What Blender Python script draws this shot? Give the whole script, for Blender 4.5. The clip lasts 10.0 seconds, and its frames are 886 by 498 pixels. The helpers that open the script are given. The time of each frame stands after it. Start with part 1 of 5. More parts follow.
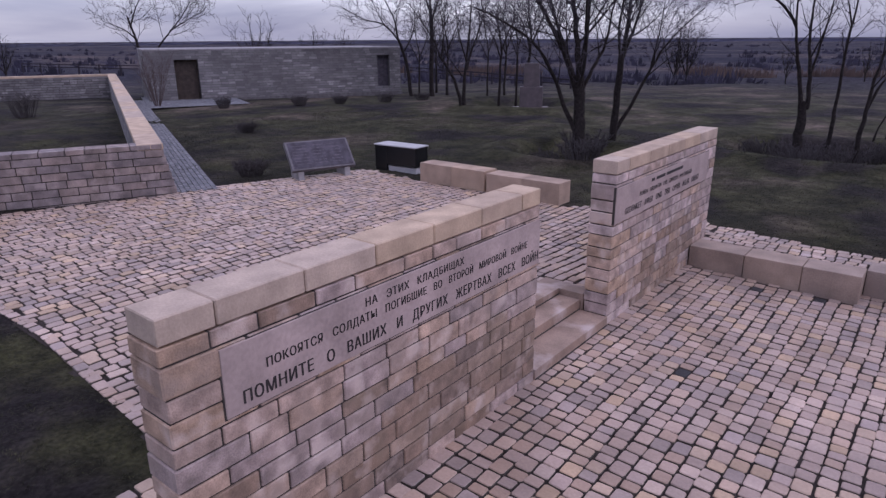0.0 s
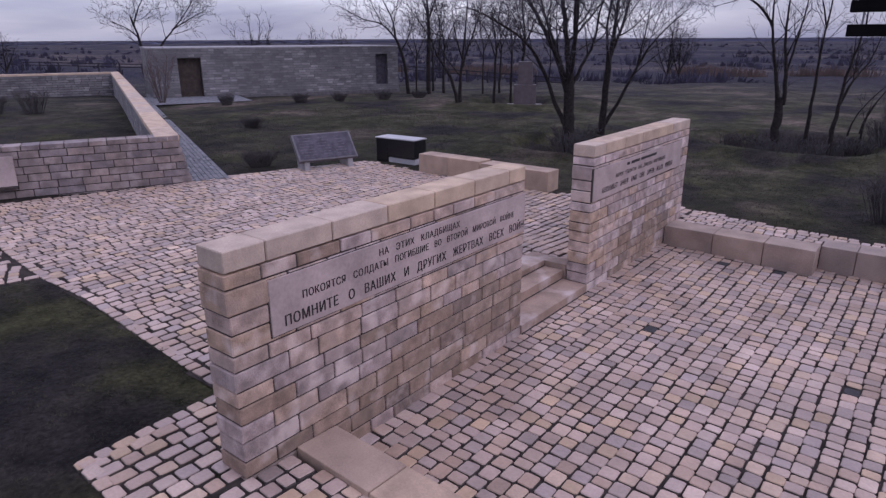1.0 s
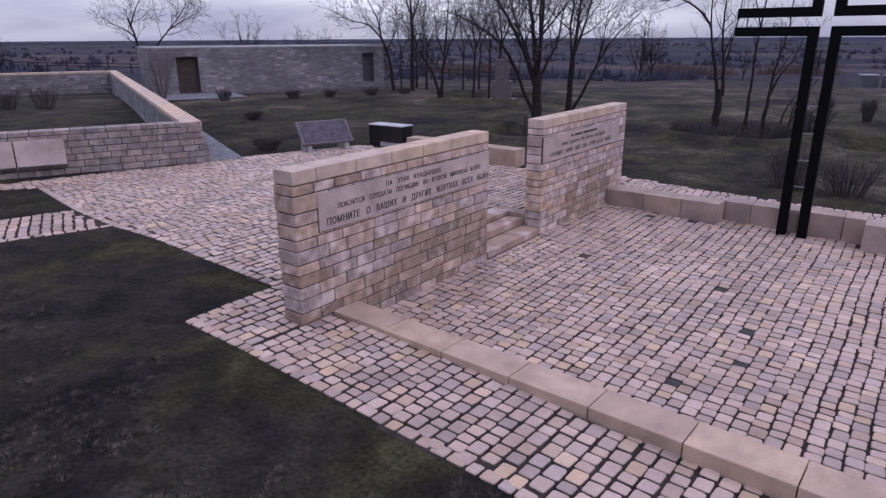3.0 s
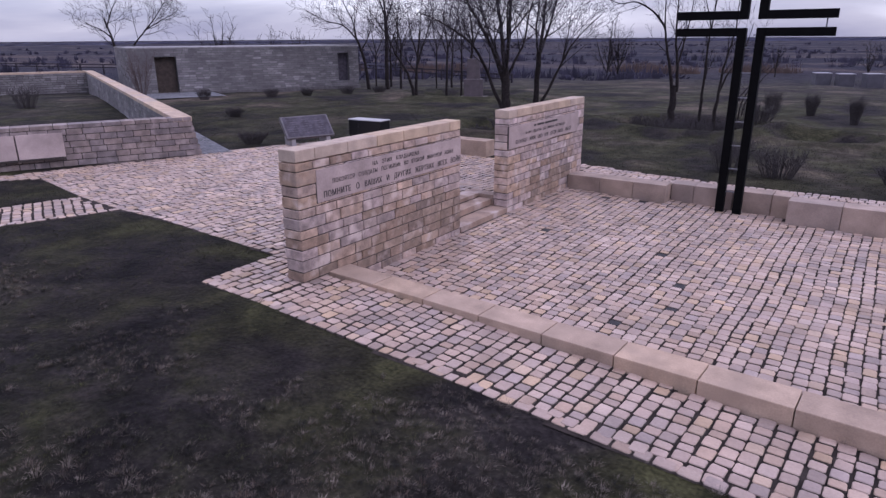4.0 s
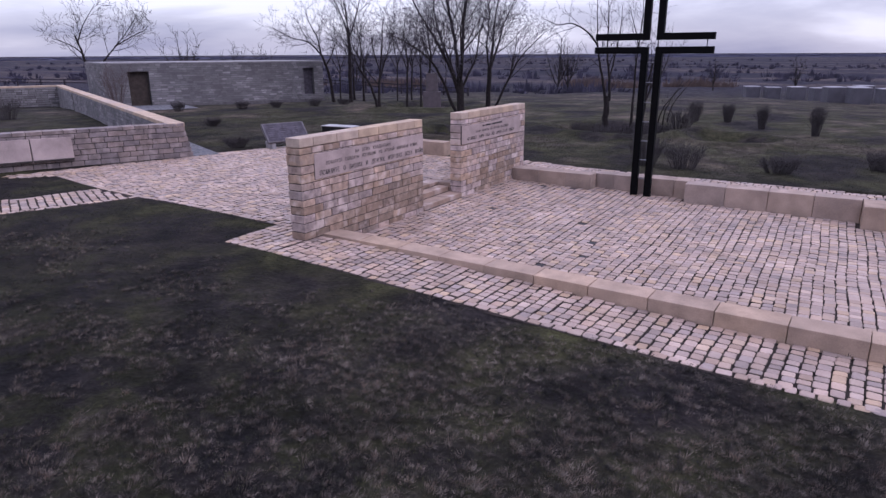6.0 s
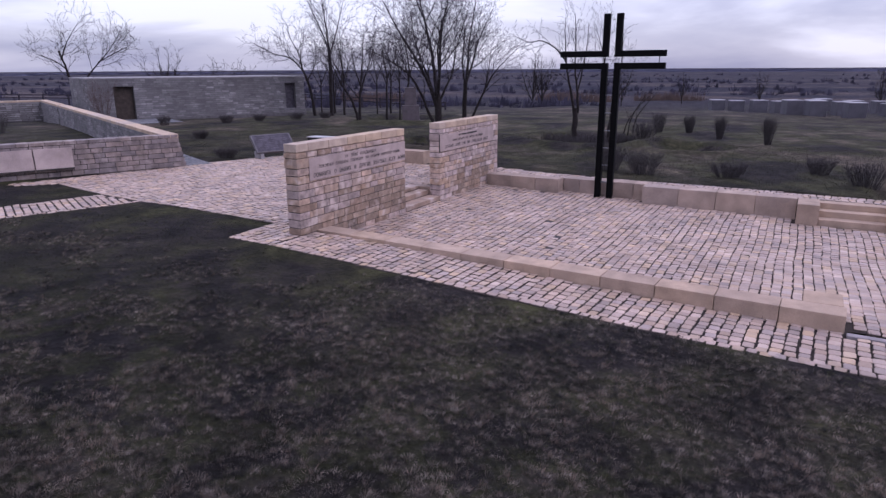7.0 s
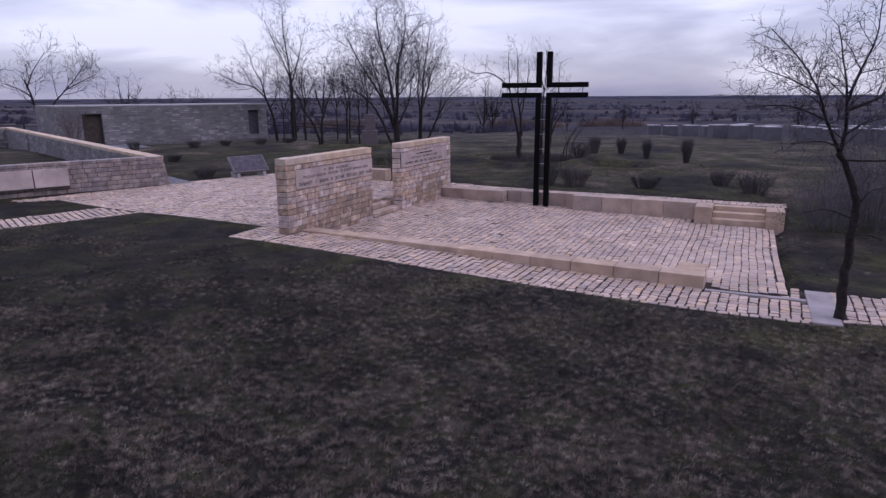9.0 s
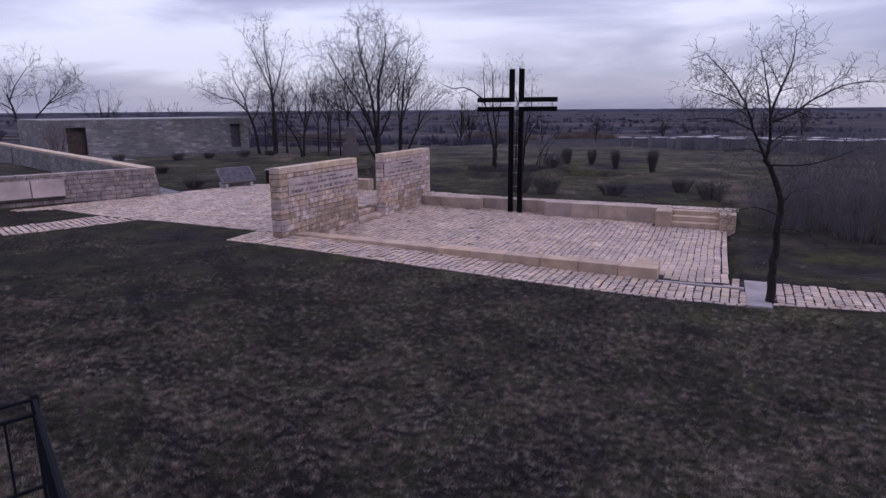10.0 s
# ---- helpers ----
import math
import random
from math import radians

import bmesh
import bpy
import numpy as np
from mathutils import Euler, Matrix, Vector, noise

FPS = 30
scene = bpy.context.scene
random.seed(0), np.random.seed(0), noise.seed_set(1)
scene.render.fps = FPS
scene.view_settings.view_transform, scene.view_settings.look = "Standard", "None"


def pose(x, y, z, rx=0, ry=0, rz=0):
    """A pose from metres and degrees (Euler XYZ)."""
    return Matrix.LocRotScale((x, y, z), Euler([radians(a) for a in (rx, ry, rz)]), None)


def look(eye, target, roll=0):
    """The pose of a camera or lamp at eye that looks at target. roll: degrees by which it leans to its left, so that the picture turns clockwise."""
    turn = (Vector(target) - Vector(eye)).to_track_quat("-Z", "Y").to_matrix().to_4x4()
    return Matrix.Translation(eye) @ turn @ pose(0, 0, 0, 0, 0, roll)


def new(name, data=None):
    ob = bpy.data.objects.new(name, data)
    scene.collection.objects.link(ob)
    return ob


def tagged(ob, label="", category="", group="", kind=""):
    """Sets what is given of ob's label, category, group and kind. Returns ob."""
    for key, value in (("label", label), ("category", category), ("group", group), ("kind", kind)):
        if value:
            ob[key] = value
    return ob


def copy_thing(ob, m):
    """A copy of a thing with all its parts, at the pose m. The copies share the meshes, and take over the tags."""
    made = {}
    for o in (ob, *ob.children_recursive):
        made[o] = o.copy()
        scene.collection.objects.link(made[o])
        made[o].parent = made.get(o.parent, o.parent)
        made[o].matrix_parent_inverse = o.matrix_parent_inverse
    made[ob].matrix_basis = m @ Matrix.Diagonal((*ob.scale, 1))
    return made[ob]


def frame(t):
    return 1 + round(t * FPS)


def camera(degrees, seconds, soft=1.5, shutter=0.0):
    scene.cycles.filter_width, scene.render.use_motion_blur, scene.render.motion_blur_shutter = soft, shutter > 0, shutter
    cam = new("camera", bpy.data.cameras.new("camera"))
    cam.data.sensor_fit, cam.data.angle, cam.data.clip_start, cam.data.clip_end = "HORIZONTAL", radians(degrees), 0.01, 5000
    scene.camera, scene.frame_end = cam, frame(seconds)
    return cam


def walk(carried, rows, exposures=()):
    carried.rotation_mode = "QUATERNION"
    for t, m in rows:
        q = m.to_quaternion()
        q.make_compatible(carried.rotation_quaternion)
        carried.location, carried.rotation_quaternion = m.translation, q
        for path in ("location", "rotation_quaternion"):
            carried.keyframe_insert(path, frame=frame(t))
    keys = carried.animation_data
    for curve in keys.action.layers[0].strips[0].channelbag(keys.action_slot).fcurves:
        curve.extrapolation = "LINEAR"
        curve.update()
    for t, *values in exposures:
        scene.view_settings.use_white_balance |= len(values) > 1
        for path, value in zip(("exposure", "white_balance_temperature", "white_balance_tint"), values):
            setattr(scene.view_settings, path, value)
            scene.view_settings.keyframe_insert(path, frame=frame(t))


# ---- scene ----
cam = camera(68.93, 10.0, soft=1.4)
# seconds, eye x y z, yaw, pitch, roll
ROWS = [
    (0.0, 2.921, -1.358, 3.020, 38.85, -18.04, -0.39),
    (0.5, 3.207, -1.726, 3.016, 38.61, -18.06, -0.32),
    (1.0, 3.538, -2.172, 3.013, 38.49, -18.09, -0.28),
    (1.5, 3.918, -2.659, 3.011, 38.34, -18.10, -0.31),
    (2.0, 4.315, -3.176, 3.012, 38.18, -18.07, -0.28),
    (2.5, 4.741, -3.711, 3.012, 37.86, -18.08, -0.28),
    (4.0, 5.934, -5.410, 3.014, 34.68, -18.10, -0.36),
    (4.5, 6.326, -6.001, 3.017, 33.80, -17.99, -0.28),
    (5.0, 6.712, -6.595, 3.020, 33.00, -17.68, -0.29),
    (5.5, 7.066, -7.194, 3.024, 32.05, -17.33, -0.28),
    (7.0, 8.107, -9.048, 3.041, 29.12, -15.61, -0.32),
    (7.5, 8.432, -9.682, 3.048, 28.13, -15.05, -0.34),
    (8.0, 8.755, -10.310, 3.057, 27.18, -14.49, -0.35),
    (8.5, 9.033, -10.974, 3.064, 26.11, -13.90, -0.36),
    (9.0, 9.320, -11.621, 3.074, 25.09, -13.33, -0.35),
    (9.5, 9.559, -12.266, 3.083, 24.07, -12.77, -0.44),
    (10.0, 9.813, -12.892, 3.095, 23.10, -12.22, -0.41),
]


def aimed(x, y, z, yaw, pitch, roll):
    yaw, pitch = radians(yaw), radians(pitch)
    ahead = Vector((-math.sin(yaw) * math.cos(pitch), math.cos(yaw) * math.cos(pitch), math.sin(pitch)))
    return look((x, y, z), Vector((x, y, z)) + ahead, roll)


walk(cam, [(t, aimed(*row)) for t, *row in ROWS], exposures=[(t, ev, 5600, 30.0) for t, ev in ((0.0, -0.37), (2.5, -0.25), (5.0, -0.06), (8.0, -0.14), (10.0, -0.42))])

# ---- light ----
SUN_EL, SUN_AZ = 40.0, 82.0
THIN = (-0.27, 0.88, 0.64)
BANK = (-0.40, 0.76, 0.31)
world = bpy.data.worlds.new("sky")
scene.world = world
world.use_nodes = True
wn, wl = world.node_tree.nodes, world.node_tree.links
wn.clear()


def wnode(kind, **kw):
    n = wn.new(kind)
    for k, v in kw.items():
        n.inputs[k].default_value = v
    return n


w_out = wnode("ShaderNodeOutputWorld")
w_bg = wnode("ShaderNodeBackground", Strength=1.0)
w_sky = wnode("ShaderNodeTexSky")
w_sky.sky_type, w_sky.sun_disc = "NISHITA", False
w_sky.sun_elevation, w_sky.sun_rotation = radians(SUN_EL), radians(SUN_AZ)
w_co = wnode("ShaderNodeTexCoord")
w_map = wnode("ShaderNodeMapping")
w_map.inputs["Scale"].default_value = (1.0, 1.0, 5.5)
w_map.inputs["Location"].default_value = (0.35, 0.1, 0.2)
w_noise = wnode("ShaderNodeTexNoise", Scale=1.9, Detail=6.0, Roughness=0.5, Distortion=0.35)
w_ramp = wnode("ShaderNodeValToRGB")
e = w_ramp.color_ramp.elements
e[0].position, e[0].color = 0.35, (0.55, 0.56, 0.71, 1)
e[1].position, e[1].color = 0.62, (1.56, 1.55, 1.49, 1)
e = w_ramp.color_ramp.elements.new(0.5)
e.color = (0.96, 0.945, 0.985, 1)
w_scale = wnode("ShaderNodeMix")
w_scale.data_type, w_scale.blend_type = "RGBA", "ADD"
w_scale.inputs["Factor"].default_value = 0.06
wl.new(w_co.outputs["Generated"], w_map.inputs["Vector"])
wl.new(w_map.outputs["Vector"], w_noise.inputs["Vector"])
# thinner cloud low in the north-west
w_dot = wnode("ShaderNodeVectorMath")
w_dot.operation = "DISTANCE"
w_dot.inputs[1].default_value = THIN
wl.new(w_map.outputs["Vector"], w_dot.inputs[0])
w_thin = wnode("ShaderNodeMapRange")
w_thin.interpolation_type = "SMOOTHERSTEP"
w_thin.inputs["From Min"].default_value, w_thin.inputs["From Max"].default_value = 0.52, 0.0
w_thin.inputs["To Min"].default_value, w_thin.inputs["To Max"].default_value = 0.0, 0.17
wl.new(w_dot.outputs["Value"], w_thin.inputs["Value"])
w_add = wnode("ShaderNodeMath")
wl.new(w_noise.outputs["Fac"], w_add.inputs[0])
wl.new(w_thin.outputs["Result"], w_add.inputs[1])
# a darker bank of cloud lies on the horizon further west
w_far = wnode("ShaderNodeVectorMath")
w_far.operation = "DISTANCE"
w_far.inputs[1].default_value = BANK
wl.new(w_map.outputs["Vector"], w_far.inputs[0])
w_bank = wnode("ShaderNodeMapRange")
w_bank.interpolation_type = "SMOOTHERSTEP"
w_bank.inputs["From Min"].default_value, w_bank.inputs["From Max"].default_value = 0.40, 0.0
w_bank.inputs["To Min"].default_value, w_bank.inputs["To Max"].default_value = 0.0, 0.16
wl.new(w_far.outputs["Value"], w_bank.inputs["Value"])
w_sub = wnode("ShaderNodeMath")
w_sub.operation = "SUBTRACT"
wl.new(w_add.outputs[0], w_sub.inputs[0])
wl.new(w_bank.outputs["Result"], w_sub.inputs[1])
wl.new(w_sub.outputs[0], w_ramp.inputs["Fac"])
wl.new(w_ramp.outputs["Color"], w_scale.inputs["A"])
wl.new(w_sky.outputs["Color"], w_scale.inputs["B"])
wl.new(w_scale.outputs["Result"], w_bg.inputs["Color"])
wl.new(w_bg.outputs["Background"], w_out.inputs["Surface"])
# an overcast sky is darkest at the horizon and brightest overhead
w_sep = wnode("ShaderNodeSeparateXYZ")
w_lift = wnode("ShaderNodeMapRange")
w_lift.inputs["From Min"].default_value, w_lift.inputs["From Max"].default_value = 0.05, 0.9
w_lift.inputs["To Min"].default_value, w_lift.inputs["To Max"].default_value = 0.54, 1.34
wl.new(w_co.outputs["Generated"], w_sep.inputs["Vector"])
wl.new(w_sep.outputs["Z"], w_lift.inputs["Value"])
wl.new(w_lift.outputs["Result"], w_bg.inputs["Strength"])

sun = new("sun", bpy.data.lights.new("sun", "SUN"))
sun.data.energy, sun.data.angle, sun.data.color = 0.6, radians(25), (1.0, 0.93, 0.86)
sa, se = radians(SUN_AZ), radians(SUN_EL)
sun.matrix_world = look((math.sin(sa) * math.cos(se) * 50, math.cos(sa) * math.cos(se) * 50, math.sin(se) * 50), (0, 0, 0))


# ---- materials ----
def material(name, base, rough=0.85, scale=8.0, amount=0.25, fine=60.0, bump=0.3, vary=0.0, tint=(), metal=0.0,
             stain=None, stain_scale=1.2, island=False, bump_dist=0.01, bloom=None, bloom_scale=3.4):
    """Two scales of noise on a base colour, fine relief, a per-object or per-island change of tone, and stains."""
    m = bpy.data.materials.new(name)
    m.use_nodes = True
    n, l = m.node_tree.nodes, m.node_tree.links
    bsdf = n["Principled BSDF"]
    bsdf.inputs["Roughness"].default_value, bsdf.inputs["Metallic"].default_value = rough, metal
    geo = n.new("ShaderNodeNewGeometry")

    def noise_tex(s, detail=4.0):
        t = n.new("ShaderNodeTexNoise")
        t.inputs["Scale"].default_value, t.inputs["Detail"].default_value = s, detail
        l.new(geo.outputs["Position"], t.inputs["Vector"])
        return t

    def mix(kind, fac, a, b):
        t = n.new("ShaderNodeMix")
        t.data_type, t.blend_type = "RGBA", kind
        for sock, v in (("Factor", fac), ("A", a), ("B", b)):
            if isinstance(v, (int, float)):
                t.inputs[sock].default_value = v
            elif isinstance(v, tuple):
                t.inputs[sock].default_value = (*v, 1)
            else:
                l.new(v, t.inputs[sock])
        return t.outputs["Result"]

    def ramp(fac, stops):
        t = n.new("ShaderNodeValToRGB")
        el = t.color_ramp.elements
        while len(el) < len(stops):
            el.new(0.5)
        for k, (p, c) in zip(el, stops):
            k.position, k.color = p, (*c, 1)
        l.new(fac, t.inputs["Fac"])
        return t.outputs["Color"]

    colour = base
    if vary or tint:
        if island:
            pick = geo.outputs["Random Per Island"]
        else:
            pick = n.new("ShaderNodeObjectInfo").outputs["Random"]
        cols = list(tint) or [base]
        stops = [(i / len(cols), c) for i, c in enumerate(cols)]
        r = n.new("ShaderNodeValToRGB")
        r.color_ramp.interpolation = "CONSTANT"
        el = r.color_ramp.elements
        while len(el) < len(stops):
            el.new(0.5)
        for k, (p, c) in zip(el, stops):
            k.position, k.color = p, (*c, 1)
        l.new(pick, r.inputs["Fac"])
        colour = r.outputs["Color"]
        if vary:
            jig = n.new("ShaderNodeMath")
            jig.operation = "MULTIPLY"
            jig.inputs[1].default_value = 37.7
            l.new(pick, jig.inputs[0])
            fr = n.new("ShaderNodeMath")
            fr.operation = "FRACT"
            l.new(jig.outputs[0], fr.inputs[0])
            colour = mix("MULTIPLY", 1.0, colour, ramp(fr.outputs[0], [(0, (1 - vary,) * 3), (1, (1.0,) * 3)]))
    big, small = noise_tex(scale), noise_tex(fine, 3.0)
    lo, hi = 1 - amount, 1 + amount * 0.6
    colour = mix("MULTIPLY", 1.0, colour, ramp(big.outputs["Fac"], [(0.32, (lo,) * 3), (0.68, (hi,) * 3)]))
    colour = mix("MULTIPLY", 0.8, colour, ramp(small.outputs["Fac"], [(0.3, (1 - amount * 0.6,) * 3), (0.7, (1 + amount * 0.3,) * 3)]))
    if stain:
        st = noise_tex(stain_scale, 6.0)
        fac = ramp(st.outputs["Fac"], [(0.5, (0, 0, 0)), (0.68, (0.75,) * 3)])
        colour = mix("MIX", fac, colour, stain)
    if bloom:
        # lime bloom and bleached patches
        bl = noise_tex(bloom_scale, 7.0)
        colour = mix("MIX", ramp(bl.outputs["Fac"], [(0.54, (0, 0, 0)), (0.66, (0.62,) * 3)]), colour, bloom)
    l.new(colour, bsdf.inputs["Base Color"])
    b = n.new("ShaderNodeBump")
    b.inputs["Strength"].default_value, b.inputs["Distance"].default_value = bump, bump_dist
    l.new(small.outputs["Fac"], b.inputs["Height"])
    l.new(b.outputs["Normal"], bsdf.inputs["Normal"])
    return m


STONES = ((0.500, 0.362, 0.294), (0.470, 0.352, 0.310), (0.440, 0.335, 0.305), (0.520, 0.365, 0.273), (0.370, 0.288, 0.262), (0.570, 0.445, 0.412), (0.480, 0.352, 0.287), (0.460, 0.315, 0.219))
DAMP = ((0.30, 0.205, 0.150), (0.265, 0.187, 0.145), (0.32, 0.218, 0.158), (0.275, 0.194, 0.145), (0.35, 0.252, 0.19), (0.29, 0.194, 0.136), (0.235, 0.172, 0.138))
M_BRICK = material("sandstone brick", (0.489, 0.388, 0.310), 0.9, 7, 0.42, 95, 0.55, 0.22, STONES, stain=(0.30, 0.232, 0.195), stain_scale=2.6, bloom=(0.60, 0.485, 0.43))
M_DAMP = material("damp brown sandstone brick", (0.30, 0.21, 0.15), 0.82, 7, 0.40, 95, 0.5, 0.2, DAMP, stain=(0.24, 0.170, 0.120), stain_scale=3.2, bloom=(0.45, 0.355, 0.30), bloom_scale=4.6)
M_ENCL = material("pinkish grey sandstone brick", (0.270, 0.217, 0.204), 0.9, 5, 0.34, 55, 0.4, 0.24, ((0.270, 0.216, 0.202), (0.291, 0.228, 0.204), (0.239, 0.196, 0.191), (0.309, 0.239, 0.213)), stain=(0.174, 0.137, 0.129), stain_scale=1.8, bloom=(0.365, 0.300, 0.278))
M_CAP = material("sandstone coping", (0.524, 0.395, 0.289), 0.88, 4, 0.22, 60, 0.3, 0.12, ((0.504, 0.375, 0.271), (0.483, 0.375, 0.293), (0.524, 0.386, 0.267)))
M_SLAB = material("grey stone slab", (0.27, 0.235, 0.235), 0.8, 3, 0.25, 60, 0.3)
M_KERB = material("sandstone kerb block", (0.455, 0.322, 0.225), 0.85, 3, 0.26, 60, 0.3, 0.16, ((0.455, 0.322, 0.226), (0.44, 0.315, 0.228), (0.425, 0.306, 0.226), (0.46, 0.330, 0.236)), stain=(0.315, 0.230, 0.172), stain_scale=1.6)
# greyer and darker than the kerb blocks
M_BACK = material("darker grey-brown sandstone block", (0.36, 0.27, 0.215), 0.8, 2, 0.3, 60, 0.3, 0.14, ((0.365, 0.272, 0.215), (0.335, 0.256, 0.212), (0.39, 0.288, 0.222)), stain=(0.24, 0.185, 0.155), stain_scale=1.3)
M_STEP = material("worn sandstone step", (0.30, 0.208, 0.155), 0.85, 3, 0.3, 60, 0.3, 0.1, ((0.30, 0.208, 0.155), (0.27, 0.192, 0.148)), bloom=(0.55, 0.45, 0.41), bloom_scale=1.9)
M_PLATE = material("smooth stone plate", (0.394, 0.307, 0.281), 0.75, 2.2, 0.24, 40, 0.1, 0.0)
M_LETTER = material("engraved dark letters", (0.03, 0.024, 0.024), 0.85, 20, 0.2, 80, 0.05)
M_MORTAR = material("dark mortar", (0.055, 0.045, 0.04), 0.97, 8, 0.3, 90, 0.3)
COBBLE = ((0.469, 0.336, 0.261), (0.447, 0.326, 0.265), (0.434, 0.320, 0.269), (0.482, 0.345, 0.264), (0.393, 0.294, 0.246), (0.462, 0.332, 0.261), (0.530, 0.393, 0.315),
          (0.440, 0.322, 0.264), (0.503, 0.347, 0.226), (0.362, 0.276, 0.236), (0.455, 0.332, 0.270), (0.434, 0.318, 0.259), (0.489, 0.367, 0.302), (0.455, 0.318, 0.236), (0.393, 0.303, 0.267), (0.509, 0.365, 0.263), (0.420, 0.289, 0.212))
M_COBBLE = material("sandstone sett", (0.4, 0.36, 0.3), 0.58, 1.6, 0.24, 40, 0.45, 0.28, COBBLE, island=True)
M_SETT = material("sandstone sett piece", (0.4, 0.36, 0.3), 0.58, 1.6, 0.24, 40, 0.45, 0.28, COBBLE)
M_BED = material("dark sand bed", (0.046, 0.037, 0.033), 0.97, 6, 0.4, 70, 0.4)
M_SETTSIDE = material("dark side of a sett", (0.090, 0.072, 0.060), 0.97, 6, 0.4, 70, 0.4)
M_DARKSETT = material("dark basalt sett", (0.03, 0.027, 0.028), 0.8, 8, 0.3, 60, 0.3)
M_STEEL = material("black painted steel", (0.0025, 0.0025, 0.003), 0.7, 6, 0.3, 120, 0.05)
M_STEEL.node_tree.nodes["Principled BSDF"].inputs["Specular IOR Level"].default_value = 0.15
M_BAR = material("galvanised bar", (0.22, 0.22, 0.24), 0.5, 10, 0.2, 100, 0.05, metal=0.8)
M_BLACK = material("black polished stone", (0.005, 0.005, 0.006), 0.35, 5, 0.3, 90, 0.03)
M_WHITE = material("pale stone lid", (0.40, 0.385, 0.39), 0.4, 4, 0.15, 60, 0.05)
M_BOARD = material("weathered bronze board", (0.085, 0.075, 0.09), 0.55, 6, 0.3, 50, 0.2)
M_BOARDTEXT = material("worn raised writing", (0.12, 0.105, 0.12), 0.6, 12, 0.4, 60, 0.1)
M_BOARDSTONE = material("grey stone of the sign", (0.135, 0.122, 0.13), 0.8, 6, 0.3, 50, 0.25)
M_CONC = material("grey concrete", (0.27, 0.25, 0.25), 0.85, 4, 0.25, 60, 0.25)
M_BARK = material("dark grey-brown bark", (0.030, 0.025, 0.024), 0.97, 14, 0.4, 60, 0.8, bump_dist=0.02)
M_TWIG = material("bare twigs", (0.044, 0.038, 0.045), 0.95, 14, 0.3, 60, 0.3)
M_LIGHTTWIG = material("light violet-grey twigs", (0.058, 0.050, 0.061), 0.95, 14, 0.3, 60, 0.3)
M_PALETWIG = material("pale grey bare twigs", (0.046, 0.040, 0.046), 0.95, 14, 0.3, 60, 0.3)
M_BUILD = material("grey limestone block", (0.215, 0.20, 0.205), 0.9, 0.8, 0.3, 40, 0.4, 0.32,
                   ((0.205, 0.190, 0.192), (0.235, 0.218, 0.218), (0.175, 0.163, 0.168), (0.285, 0.266, 0.264), (0.21, 0.194, 0.196), (0.19, 0.176, 0.18)), island=True, stain=(0.115, 0.104, 0.108), stain_scale=0.35)
M_FACEJOINT = material("grey facing mortar", (0.12, 0.11, 0.11), 0.95, 5, 0.3, 60, 0.3)
M_DOOR = material("dark brown wooden door", (0.045, 0.030, 0.022), 0.75, 5, 0.4, 60, 0.3)
M_CUBE = material("grey granite cube", (0.080, 0.074, 0.088), 0.7, 2, 0.2, 40, 0.15)
M_PATH = material("grey concrete paver", (0.194, 0.191, 0.205), 0.85, 3, 0.25, 50, 0.3, 0.3, ((0.194, 0.191, 0.205), (0.216, 0.212, 0.223), (0.169, 0.169, 0.184)), island=True)
for m in (M_STEEL, M_BARK, M_TWIG, M_BED, M_BOARD, M_BOARDTEXT):
    m.node_tree.nodes["Principled BSDF"].inputs["Specular IOR Level"].default_value = 0.08


# ---- helpers of this scene ----
def link(name, bm, mat, parent=None, label="", smooth=False):
    me = bpy.data.meshes.new(name)
    bm.to_mesh(me)
    bm.free()
    me.materials.append(mat)
    if smooth:
        me.polygons.foreach_set("use_smooth", [True] * len(me.polygons))
    ob = new(name, me)
    ob.parent = parent
    if label:
        ob["label"] = label
    return ob


part = link


def raw(name, verts, faces, mat, parent=None, smooth=False):
    me = bpy.data.meshes.new(name)
    me.from_pydata([tuple(v) for v in verts], [], faces)
    me.update()
    me.materials.append(mat)
    if smooth:
        me.polygons.foreach_set("use_smooth", [True] * len(me.polygons))
    ob = new(name, me)
    ob.parent = parent
    return ob


def thing(name, label, category, at=(0, 0, 0), turn=0, group="", kind=""):
    ob = new(name)
    ob.empty_display_size = 0.2
    ob.matrix_basis = pose(*at, 0, 0, turn)
    return tagged(ob, label, category, group, kind)


def box(sx, sy, sz, at=(0, 0, 0), bevel=0.0, segs=1, bm=None):
    """A box that stands on at, centred in x and y."""
    bm = bm or bmesh.new()
    made = bmesh.ops.create_cube(bm, size=1, matrix=Matrix.Translation((at[0], at[1], at[2] + sz / 2)) @ Matrix.Diagonal((sx, sy, sz, 1)))
    if bevel:
        edges = list({e for v in made["verts"] for e in v.link_edges})
        bmesh.ops.bevel(bm, geom=edges, offset=bevel, segments=segs, affect="EDGES", profile=0.6)
    return bm


def span(x0, x1, y0, y1, z0, z1, bevel=0.0, segs=1, bm=None):
    return box(x1 - x0, y1 - y0, z1 - z0, ((x0 + x1) / 2, (y0 + y1) / 2, z0), bevel, segs, bm)


def wob(x, y, s, seed=0.0):
    return noise.noise(Vector((x / s + seed, y / s - seed, seed * 0.37)))


def smooth(a, b, v):
    t = min(1.0, max(0.0, (v - a) / (b - a)))
    return t * t * (3 - 2 * t)


# ---- levels of the plan ----
CURB_A, CURB_B = (0.0, 0.45), (8.86, 0.07)      # outer line of the low curb


def curb_y(x):
    return CURB_A[1] + (CURB_B[1] - CURB_A[1]) * (x / CURB_B[0])


